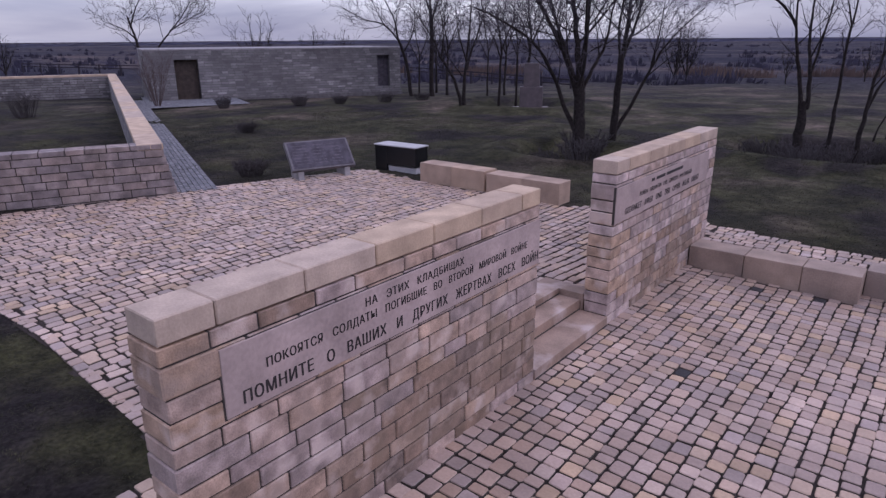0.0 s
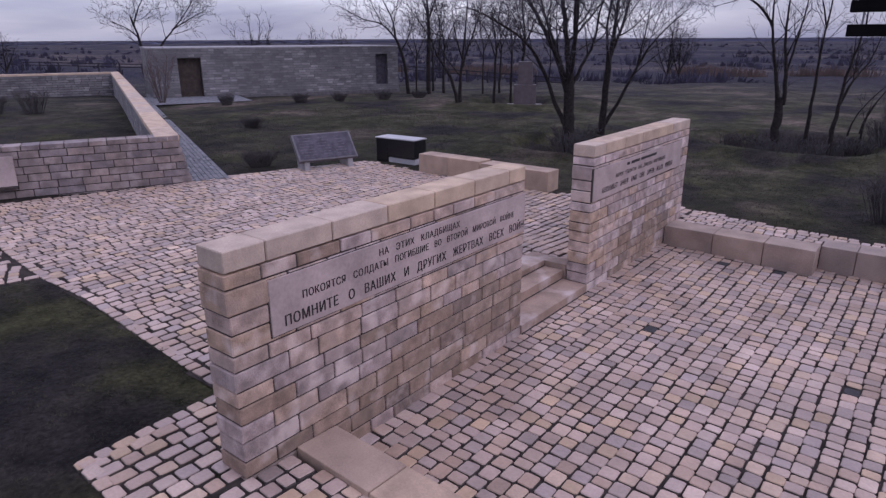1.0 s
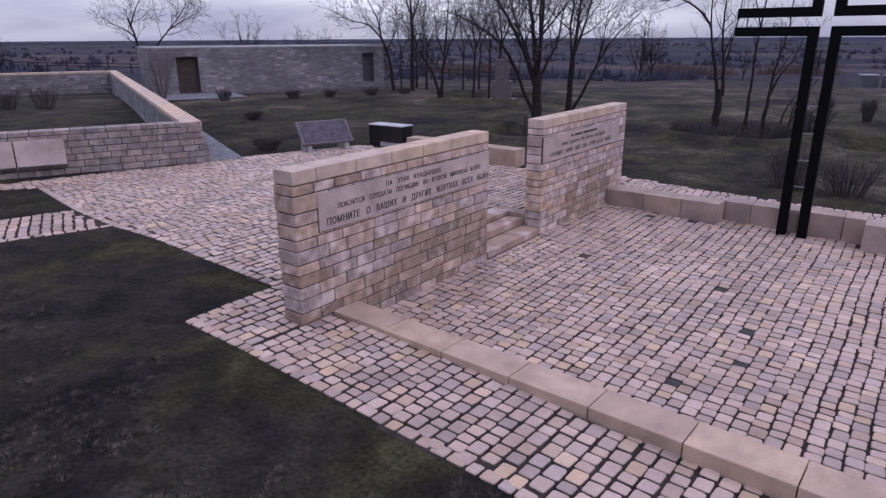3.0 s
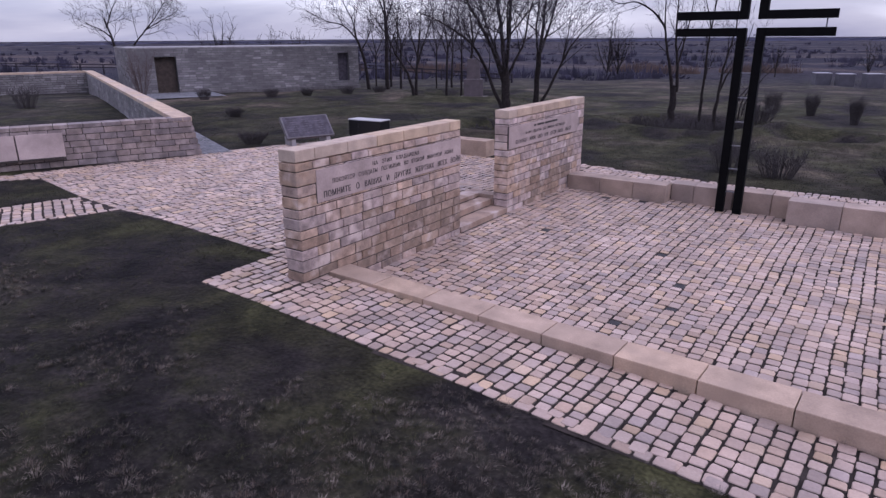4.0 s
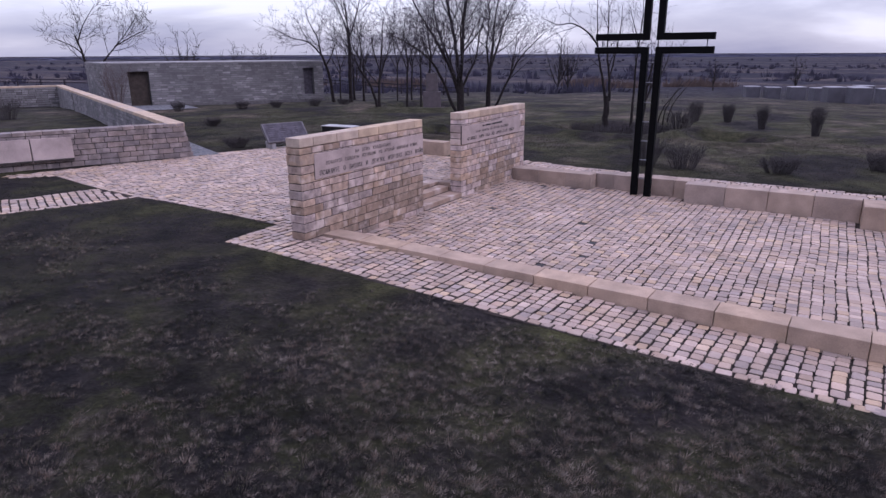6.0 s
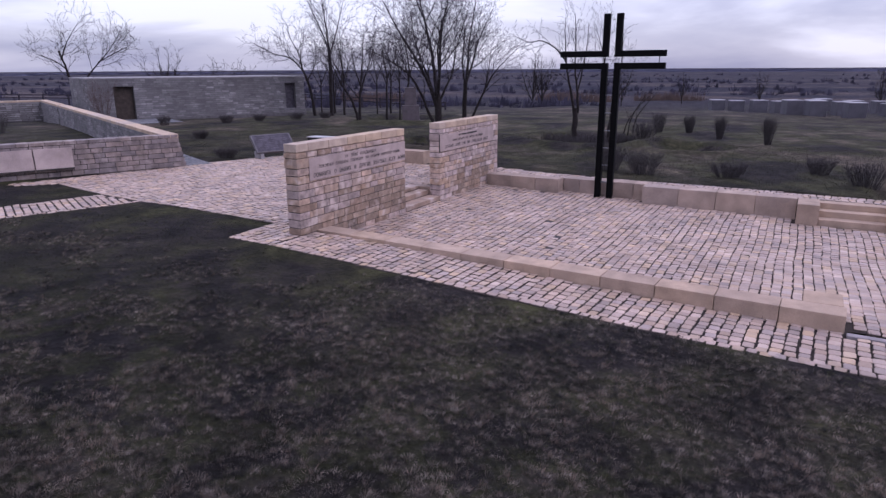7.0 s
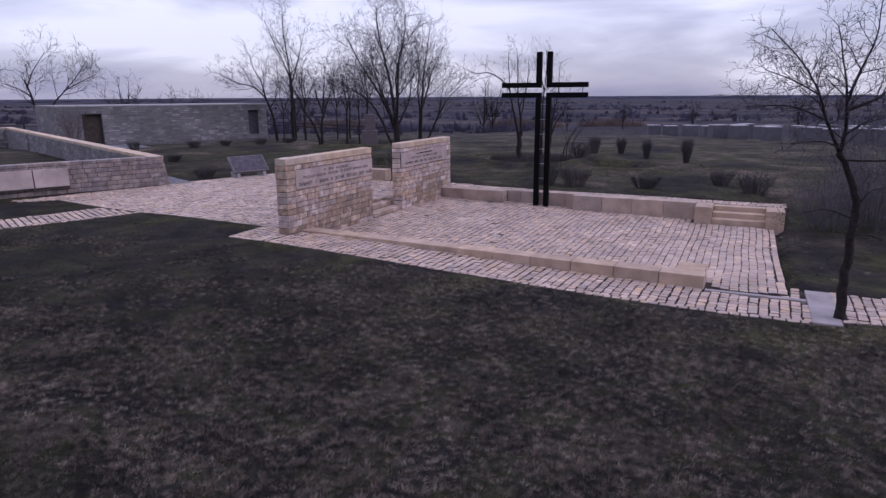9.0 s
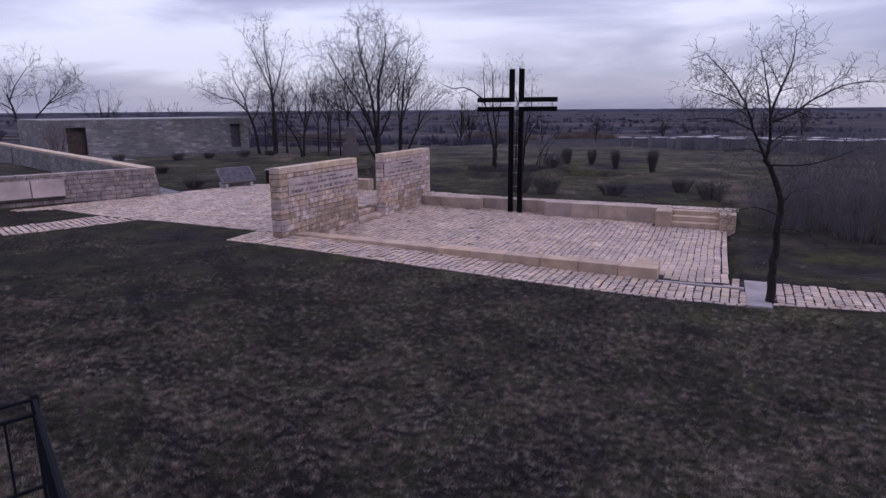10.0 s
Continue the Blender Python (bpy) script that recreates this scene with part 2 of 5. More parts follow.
def plaza_z(x, y):
    z = -0.25 - 0.035 * min(max(x, 0), 4) - 0.01 * max(0, x - 4)
    ramp = smooth(6.0, 9.3, x) * (1 - smooth(0.1, 4.6, y))
    return z + (-0.21 - z) * ramp


def strip_z(x):
    return -0.22 * smooth(-1.0, 9.0, x) - 0.012 * max(0, x - 9)


def strip_edge(x):
    if x < 10.64:
        return -0.7575 - 0.05 * x if x < 8.95 else -1.205 + 0.05 * (x - 8.95)
    return -0.87 + 0.2 * (min(x, 13.0) - 10.8)


def in_plaza(x, y):
    return -0.06 < x < 10.18 and curb_y(min(x, 8.86)) + (0.02 if x < 8.86 else 0.16) < y < 8.85


def inside(x, y, poly):
    hit = False
    for (ax, ay), (bx, by) in zip(poly, poly[1:] + poly[:1]):
        if (ay > y) != (by > y) and x < ax + (y - ay) / (by - ay) * (bx - ax):
            hit = not hit
    return hit


UPPER = [(-1.25, 0.6), (-2.6, 0.68), (-4.47, 0.84), (-5.7, 0.80), (-6.1, -0.33), (-6.9, -2.2), (-8.4, -2.2),
         (-7.86, -0.73), (-7.4, 0.93), (-10.0, 1.36), (-10.7, 0.6), (-11.2, 0.6), (-9.62, 5.28), (-9.64, 6.2), (-8.42, 9.62),
         (-6.4, 9.4), (-4.6, 9.3), (-2.6, 9.3), (-2.4, 9.6), (-0.6, 9.75), (2.2, 9.25), (10.4, 9.0), (10.4, 8.5), (-0.3, 8.6), (-0.3, 5.61),
         (-0.92, 5.61), (-0.92, 3.45), (-0.3, 3.45), (-0.3, -0.02), (-1.22, -0.02)]


def in_upper(x, y):
    return inside(x, y, UPPER)


def in_strip(x, y):
    if x < -1.2 or x > 16:
        return False
    top = -0.02 if x < 0 else curb_y(x) - 0.0 if x < 8.86 else (0.05 if x < 10.17 else 0.72)
    return strip_edge(x) < y < top


def paved(x, y):
    return in_plaza(x, y) or in_upper(x, y) or in_strip(x, y)


def ground_z(x, y):
    """The lie of the land: level by the terraces, lower by the sunk court, falling away to the plain."""
    d = math.hypot(x + 2, y - 4)
    z = 0.0
    front = 1 - smooth(1.0, 3.0, y)
    z += front * (strip_z(x) if x < 16 else -0.3)
    east = smooth(9.6, 10.1, x) * smooth(0.5, 2.0, y) * (1 - smooth(9.2, 12.5, y))
    z += east * (plaza_z(10.2, y) - 0.005 - z)
    z -= 1.4 * smooth(22, 75, d)
    amp = 0.05 + 0.5 * smooth(14, 60, d)
    z += amp * 0.5 * (wob(x, y, 7, 3.1) + 0.5 * wob(x, y, 2.3, 7.7)) * smooth(8, 16, d)
    z += 0.035 * wob(x, y, 1.1, 1.3)
    if 9.7 < x < 10.7 and 7.1 < y < 8.7:
        z = min(z, -0.42)
    for cx, cy, r, deep in HOLLOWS:
        q = math.hypot(x - cx, (y - cy) * 1.2) / r
        if q < 2.2:
            z += -deep * (1 - smooth(0.35, 1.0, q)) + deep * 0.45 * math.exp(-((q - 1.15) / 0.3) ** 2)
    return z


HOLLOWS = [(-0.1, 18.6, 2.6, 0.42), (-5.4, 14.6, 1.9, 0.4), (-14.0, 25.5, 3.2, 0.5), (4.2, 17.5, 1.6, 0.3)]


# ---- ground ----
def steps_out(a, b, step, far, grow=1.22):
    mid = list(np.arange(a, b + step / 2, step))
    lo, hi, s = [], [], step
    x = b
    while x < far:
        s *= grow
        x += s
        hi.append(x)
    x, s = a, step
    while x > -far:
        s *= grow
        x -= s
        lo.append(x)
    return lo[::-1] + mid + hi


def deep_in(x, y):
    return all(paved(x + dx, y + dy) for dx in (-0.2, 0.2) for dy in (-0.2, 0.2))


def make_ground():
    xs, ys = steps_out(-13, 17, 0.2, 3000, 1.09), steps_out(-14, 20, 0.2, 3000, 1.09)
    verts = []
    for y in ys:
        for x in xs:
            if abs(x) < 40 and abs(y) < 40:
                if in_plaza(x, y):
                    z = plaza_z(x, y) - 0.12
                elif -1.15 < x < 0 and 3.5 < y < 5.6:
                    z = -0.55
                elif -0.45 < x < 10.3 and (-0.1 if x > -0.05 else 0.1) < y < 9.0 and not (x < 0 and y > 8.8):
                    z = min(plaza_z(x, y), strip_z(x)) - 0.2
                elif in_strip(x, y):
                    z = strip_z(x) - (0.07 if deep_in(x, y) else 0.028)
                elif in_upper(x, y):
                    z = -0.07 if deep_in(x, y) else -0.028
                else:
                    z = ground_z(x, y) - 0.012
            else:
                z = ground_z(x, y)
            verts.append((x, y, z))
    w = len(xs)
    faces = [(j * w + i, j * w + i + 1, (j + 1) * w + i + 1, (j + 1) * w + i) for j in range(len(ys) - 1) for i in range(w - 1)]
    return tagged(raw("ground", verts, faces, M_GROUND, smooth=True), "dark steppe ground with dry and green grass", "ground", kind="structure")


def ground_material():
    m = bpy.data.materials.new("steppe soil and grass")
    m.use_nodes = True
    n, l = m.node_tree.nodes, m.node_tree.links
    bsdf = n["Principled BSDF"]
    bsdf.inputs["Roughness"].default_value = 0.97
    bsdf.inputs["Specular IOR Level"].default_value = 0.1
    geo = n.new("ShaderNodeNewGeometry")

    def tex(s, d=5.0, stretch=None):
        t = n.new("ShaderNodeTexNoise")
        t.inputs["Scale"].default_value, t.inputs["Detail"].default_value = s, d
        if stretch:
            mp = n.new("ShaderNodeMapping")
            mp.inputs["Scale"].default_value = stretch
            l.new(geo.outputs["Position"], mp.inputs["Vector"])
            l.new(mp.outputs["Vector"], t.inputs["Vector"])
        else:
            l.new(geo.outputs["Position"], t.inputs["Vector"])
        return t.outputs["Fac"]

    def ramp(fac, *stops):
        t = n.new("ShaderNodeValToRGB")
        el = t.color_ramp.elements
        while len(el) < len(stops):
            el.new(0.5)
        for k, (p, c) in zip(el, stops):
            k.position, k.color = p, (*c, 1)
        l.new(fac, t.inputs["Fac"])
        return t.outputs["Color"]

    def mix(fac, a, b, kind="MIX"):
        t = n.new("ShaderNodeMix")
        t.data_type, t.blend_type = "RGBA", kind
        for sock, v in (("Factor", fac), ("A", a), ("B", b)):
            if isinstance(v, float):
                t.inputs[sock].default_value = v
            else:
                l.new(v, t.inputs[sock])
        return t.outputs["Result"]

    near = ramp(tex(0.34, 8.0, (1.0, 0.8, 1.0)), (0.34, (0.015, 0.012, 0.013)), (0.42, (0.028, 0.0235, 0.021)), (0.47, (0.035, 0.034, 0.018)), (0.53, (0.047, 0.044, 0.025)), (0.58, (0.060, 0.050, 0.036)), (0.66, (0.092, 0.072, 0.056)))
    soil = ramp(tex(0.55, 7.0), (0.36, (0.014, 0.0115, 0.0125)), (0.47, (0.023, 0.019, 0.0175)), (0.55, (0.024, 0.022, 0.013)), (0.66, (0.034, 0.033, 0.015)))
    mat = ramp(tex(1.3, 8.0), (0.34, (0.008, 0.007, 0.0075)), (0.46, (0.015, 0.0125, 0.0115)), (0.54, (0.020, 0.020, 0.010)), (0.64, (0.028, 0.023, 0.019)), (0.74, (0.038, 0.031, 0.025)))
    # far fields: the violet-blue of distance haze is mixed into these colours
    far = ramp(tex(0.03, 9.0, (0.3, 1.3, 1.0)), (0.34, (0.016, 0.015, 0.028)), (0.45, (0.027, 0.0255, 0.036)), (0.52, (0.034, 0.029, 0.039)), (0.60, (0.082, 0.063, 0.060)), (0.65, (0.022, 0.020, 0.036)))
    sep = n.new("ShaderNodeSeparateXYZ")
    l.new(geo.outputs["Position"], sep.inputs["Vector"])
    back = n.new("ShaderNodeMapRange")
    back.inputs["From Min"].default_value, back.inputs["From Max"].default_value = 4.0, 15.0
    l.new(sep.outputs["Y"], back.inputs["Value"])
    wild = n.new("ShaderNodeMapRange")
    wild.inputs["From Min"].default_value, wild.inputs["From Max"].default_value = -1.6, -4.6
    l.new(sep.outputs["Y"], wild.inputs["Value"])
    near = mix(back.outputs["Result"], mix(wild.outputs["Result"], soil, mat), near)
    # with distance the ground fades into the haze-tinted tones
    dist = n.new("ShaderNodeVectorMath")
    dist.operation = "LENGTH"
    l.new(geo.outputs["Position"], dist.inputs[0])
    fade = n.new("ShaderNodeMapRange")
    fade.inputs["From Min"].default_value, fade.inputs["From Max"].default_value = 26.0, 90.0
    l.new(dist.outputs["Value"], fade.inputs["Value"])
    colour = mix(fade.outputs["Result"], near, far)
    colour = mix(0.8, colour, ramp(tex(1.1, 6.0), (0.36, (0.55,) * 3), (0.64, (1.4,) * 3)), "MULTIPLY")
    colour = mix(0.9, colour, ramp(tex(4.0), (0.3, (0.55,) * 3), (0.7, (1.35,) * 3)), "MULTIPLY")
    colour = mix(0.8, colour, ramp(tex(24.0), (0.3, (0.4,) * 3), (0.72, (1.6,) * 3)), "MULTIPLY")
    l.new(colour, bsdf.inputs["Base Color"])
    b = n.new("ShaderNodeBump")
    b.inputs["Strength"].default_value, b.inputs["Distance"].default_value = 0.9, 0.05
    l.new(tex(14.0, 6.0), b.inputs["Height"])
    l.new(b.outputs["Normal"], bsdf.inputs["Normal"])
    return m


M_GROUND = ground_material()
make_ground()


# ---- masonry ----
def brick_mesh(name, sx, sy, sz, bevel, mat):
    bm = box(sx, sy, sz, (0, 0, -sz / 2), bevel)
    me = bpy.data.meshes.new(name)
    bm.to_mesh(me)
    bm.free()
    me.materials.append(mat)
    return me


BRICK = brick_mesh("brick", 0.34, 0.30, 0.14, 0.0075, M_BRICK)
DAMP_BRICK = brick_mesh("brick", 0.34, 0.30, 0.14, 0.0075, M_DAMP)
ENCL_BRICK = brick_mesh("brick", 0.34, 0.30, 0.14, 0.006, M_ENCL)
COPING = brick_mesh("coping_block", 0.6, 0.30, 0.165, 0.009, M_CAP)
COURSES = [0.165, 0.11, 0.19, 0.14, 0.155, 0.12, 0.155, 0.12, 0.14, 0.14, 0.16, 0.13, 0.15, 0.15]


def piece(mesh, nominal, size, at, parent, name="brick"):
    ob = new(name, mesh)
    ob.parent = parent
    ob.matrix_basis = Matrix.Translation(at) @ Matrix.Diagonal((size[0] / nominal[0], size[1] / nominal[1], size[2] / nominal[2], 1))
    return ob


def courses(parent, length, thick, top, bottom, heights, rng, cap_len=0.61, joint=0.0125, lo=0.28, hi=0.54, cap=True, proud=0.007, damp=None, brick=None, batter=0.0):
    """Lays bricks along local x from 0 to length, from the coping down; the front face is local y = 0, the back y = thick."""
    z, top_length = top, length
    for row, h in enumerate(heights):
        if z - 0.03 < bottom:
            break
        h = min(h, z - bottom)
        length = top_length + batter * (top - z)
        u = 0.0
        first = True
        while u < length - 0.02:
            if row == 0 and cap:
                w = cap_len if not first else 0.34
            else:
                w = rng.uniform(lo, hi) if not first else (0.30 if row % 2 else 0.50) * rng.uniform(0.85, 1.1)
            first = False
            if length - (u + w) < lo * 0.7:
                w = length - u
            # the end bricks stand out unevenly
            out0 = rng.uniform(-0.004, 0.014) if u == 0.0 and row else 0.0
            off = rng.uniform(-proud, proud)
            if row == 0 and cap:
                piece(COPING, (0.6, 0.30, 0.165), (w - joint * 0.6, thick, h - joint), (u + w / 2, thick / 2, z - h / 2), parent, "coping_block")
            else:
                piece(DAMP_BRICK if damp and damp(u + w / 2, z - h / 2, rng) else brick or BRICK, (0.34, 0.30, 0.14), (w - joint + out0, thick + 2 * abs(off), h - joint), (u + w / 2 - out0 / 2, thick / 2, z - h / 2), parent)
            u += w
        z -= h


def memorial_wall(label, y0, length, rng, damp):
    w = thing("memorial_wall", label, "wall", (0, y0, 0), 90)
    # local x runs along the wall, local y into it
    part("core", span(0.012, length - 0.012, 0.012, 0.288, -0.55, 1.55), M_MORTAR, w)
    courses(w, length, 0.30, 1.725, -0.42, COURSES, rng, damp=damp)
    return w


memorial_wall("free-standing wall of beige sandstone bricks with damp stains", 0.0, 3.70, random.Random(5),
                       lambda u, z, r: r.random() < (0.97 if -0.12 < z < 0.06 + 0.16 * u + (0.12 if 1.6 < u < 3.0 else 0) else 0.45 if z <= -0.12 or z < 0.2 else 0.04))
memorial_wall("free-standing wall of pale sandstone bricks with water marks", 5.36, 3.57, random.Random(9),
                       lambda u, z, r: 0.8 < u < 3.0 and z < 0.55 and r.random() < 0.55)


def letters(me):
    """The letters of a line of text, one bmesh each, told apart by the gaps between them."""
    bm = bmesh.new()
    bm.from_mesh(me)
    todo, bits = set(bm.faces), []
    while todo:
        stack, bit = [todo.pop()], []
        while stack:
            f = stack.pop()
            bit.append(f)
            for e in f.edges:
                for g in e.link_faces:
                    if g in todo:
                        todo.remove(g)
                        stack.append(g)
        ys = [v.co.y for f in bit for v in f.verts]
        bits.append([min(ys), max(ys), bit])
    bits.sort(key=lambda k: k[0])
    joined = []
    for a, b, bit in bits:
        if joined and a < joined[-1][1] - 0.4 * (b - a):
            joined[-1][1] = max(b, joined[-1][1])
            joined[-1][2] += bit
        else:
            joined.append([a, b, list(bit)])
    for a, b, bit in joined:
        out, at = bmesh.new(), {}
        for f in bit:
            for v in f.verts:
                if v not in at:
                    at[v] = out.verts.new(v.co)
            out.faces.new([at[v] for v in f.verts])
        yield out
    bm.free()


def plate(y0, y1, z0, z1, lines, label):
    t = thing("inscription_plate", label, "plaque", (0, 0, 0))
    # dark backing: mortar joint and the slab's shadow line in one colour
    part("joint", span(-0.02, 0.0055, y0 - 0.010, y1 + 0.004, z0 - 0.007, z1 + 0.007), M_MORTAR, t, "dark joint and shadow line round the slab")
    slab = part("stone_slab", span(-0.015, 0.014, y0, y1, z0, z1, 0.004), M_PLATE, t)
    for text, ya, yb, z, h in lines:
        if text.startswith("|"):
            # unreadable words stand as plain bars
            n, u = len(text) - 1, 0
            for word in text[1:].split():
                a, b = ya + (yb - ya) * u / n, ya + (yb - ya) * (u + len(word)) / n
                part("text_bar", span(0.0145, 0.0165, a, b, z + 0.008, z + h - 0.008), M_LETTER, slab, "dark bar of unreadable writing")
                u += len(word) + 1
            continue
        cu = bpy.data.curves.new("line", "FONT")
        cu.body, cu.size, cu.resolution_u, cu.offset = text.replace(" ", "   "), 1.0, 5, 0.0
        cu.space_character = 1.12
        tmp = new("line", cu)
        me = bpy.data.meshes.new_from_object(tmp.evaluated_get(bpy.context.evaluated_depsgraph_get()))
        bpy.data.objects.remove(tmp)
        xs = [v.co.x for v in me.vertices]
        ys = [v.co.y for v in me.vertices]
        wide, tall = max(xs) - min(xs), 0.73
        me.transform(Matrix.Translation((0.0165, ya, z)) @ pose(0, 0, 0, 90, 0, 90) @ Matrix.Diagonal(((yb - ya) / wide, h / tall, 1, 1)) @ Matrix.Translation((-min(xs), 0, 0)))
        # the strokes are cut broad: a second outline lies beside the first
        broad = me.copy()
        broad.transform(Matrix.Translation((0.0004, 0.075 * h, 0)))
        both = bmesh.new()
        both.from_mesh(me)
        both.from_mesh(broad)
        both.to_mesh(me)
        both.free()
        plain = text.replace(" ", "")
        for k, bm in enumerate(letters(me)):
            if k < len(plain) and plain[k] == "Є":
                # this letter is cut as the mirror image of its sister
                ys = [v.co.y for v in bm.verts]
                for v in bm.verts:
                    v.co.y = min(ys) + max(ys) - v.co.y
                bmesh.ops.reverse_faces(bm, faces=bm.faces[:])
            part("letter", bm, M_LETTER, slab)
    return t


plate(0.325, 3.694, 1.0, 1.43, [
    ("НА ЄТИХ КЛАДБИЩАХ", 1.42, 2.51, 1.318, 0.062),
    ("ПОКОЯТСЯ СОЛДАТЫ ПОГИБШИЕ ВО ВТОРОЙ МИРОВОЙ ВОЙНЕ", 0.61, 3.465, 1.212, 0.062),
    ("ПОМНИТЕ О ВАШИХ И ДРУГИХ ЖЕРТВАХ ВСЕХ ВОЙН", 0.437, 3.66, 1.05, 0.085)], "smooth stone slab engraved with dark Cyrillic letters")
plate(5.366, 8.58, 0.99, 1.415, [
    ("|## ###### ############", 6.38, 7.47, 1.315, 0.055),
    ("RUHEN SOLDATEN DES ZWEITEN WELTKRIEGES", 6.03, 7.85, 1.205, 0.058),
    ("GEDENKET IHRER UND DER OPFER ALLER KRIEGE", 5.62, 8.2, 1.06, 0.08)], "smooth stone slab engraved with dark Latin letters")


# ---- stone steps, curb, low back wall ----
for x0, x1, top, foot in ((-0.40, 0.02, -0.137, -0.25), (-0.70, -0.35, -0.01, -0.137), (-0.98, -0.64, 0.075, -0.01)):
    st = tagged(link("stone_step", span(x0, x1, 3.705, 5.355, -0.5, top, 0.009, 2), M_STEP), "worn sandstone step between the two walls", "step", "steps between the walls", "")
    # dark strip: the joint, and the shadow gap under the riser painted with it
    part("joint", span(x1 - 0.02, x1 + 0.007, 3.71, 5.35, foot - 0.03, foot + 0.013), M_MORTAR, st, "dark joint strip in place of a shadow gap")
for y0, y1 in ((3.45, 3.70), (5.36, 5.61)):
    tagged(link("stone_cheek", span(-0.98, -0.315, y0, y1, -0.5, 0.068, 0.01, 2), M_STEP), "flush sandstone slab at the head of the steps", "slab", "cheeks of the steps")


def curb():
    t = thing("low_curb", "long low curb of smooth beige sandstone blocks", "curb")
    ang = math.atan2(CURB_B[1] - CURB_A[1], CURB_B[0])
    length, u, r = math.hypot(CURB_B[0], CURB_B[1] - CURB_A[1]), 0.005, random.Random(3)
    while u < length - 0.01:
        w = 0.81
        if length - u - w < 0.3:
            w = length - u
        bm = span(u, u + w - 0.008, 0.0, 0.39, -0.55, 0.03 - 0.004 * u, 0.012, 2)
        bm.transform(Matrix.Translation((CURB_A[0], CURB_A[1], 0)) @ Matrix.Rotation(ang, 4, "Z"))
        part("block", bm, M_KERB, t)
        u += w
    part("end_block", span(8.36, 8.84, 0.465, 1.0, -0.55, 0.0, 0.014, 2), M_KERB, t)


curb()


def back_y(x):
    return 8.15 - 0.012 * x


def back_wall():
    t = thing("low_back_wall", "low retaining wall of smooth sandstone blocks", "wall")
    edges = [(0.02, 0.8), (0.8, 1.55), (1.55, 2.25), (2.25, 2.72), (2.72, 3.5), (3.5, 4.22), (4.22, 4.55), (4.55, 5.45), (5.45, 6.35), (6.35, 7.25), (7.25, 8.14)]
    for a, b in edges:
        deep = 0.42 if 2.2 < a < 4.5 else 0.0
        y = back_y((a + b) / 2) + deep
        part("block", span(a + 0.004, b - 0.004, y, y + 0.45, -0.6, 0.05 - (0.02 if deep else 0.0), 0.012, 2), M_BACK, t)


back_wall()
for x0, x1, y0, y1 in ((8.15, 8.60, 7.50, 8.35), (9.95, 10.40, 7.40, 8.2)):
    tagged(link("stone_pier", span(x0, x1, y0, y1, -0.6, 0.03, 0.014, 2), M_KERB), "square smooth sandstone pier beside the steps", "pier", "piers of the far steps")
for i in range(3):
    y0 = 7.58 + 0.3 * i
    tagged(link("stone_step", span(8.605, 9.945, y0, y0 + 0.42, -0.6, -0.30 + 0.14 * i, 0.012, 2), M_KERB), "sandstone step between two piers", "step", "far steps")


# ---- cross ----
def cross():
    t = thing("steel_cross", "tall black steel cross of four angled beams", "cross", (3.48, 8.27, -0.41))
    half, beam, gap, z0 = 1.36, 0.153, 0.087, 0.37
    for sx in (-1, 1):
        for upper in (0, 1):
            bm = bmesh.new()
            xa, xb = sorted((sx * gap, sx * (gap + beam)))
            if upper:
                span(xa, xb, -0.075, 0.075, 3.35 + z0, 4.41 + z0, 0.006, 1, bm)
                a, b = sorted((sx * (gap + beam), sx * half))
                span(a, b, -0.075, 0.075, 3.35 + z0, 3.503 + z0, 0.006, 1, bm)
            else:
                span(xa, xb, -0.075, 0.075, 0.0, 3.20 + z0, 0.006, 1, bm)
                a, b = sorted((sx * (gap + beam), sx * half))
                span(a, b, -0.075, 0.075, 3.047 + z0, 3.20 + z0, 0.006, 1, bm)
            part("beam", bm, M_STEEL, t)
    for k in range(7):
        part("rung", box(2 * gap, 0.025, 0.022, (0, 0, 0.45 + 0.46 * k)), M_BAR, t, "thin metal rung")
    for sx in (-1.2, 1.2):
        part("rung", box(0.022, 0.025, 0.15, (sx, 0, 3.20 + z0)), M_BAR, t, "thin metal rung")
    return t


cross()


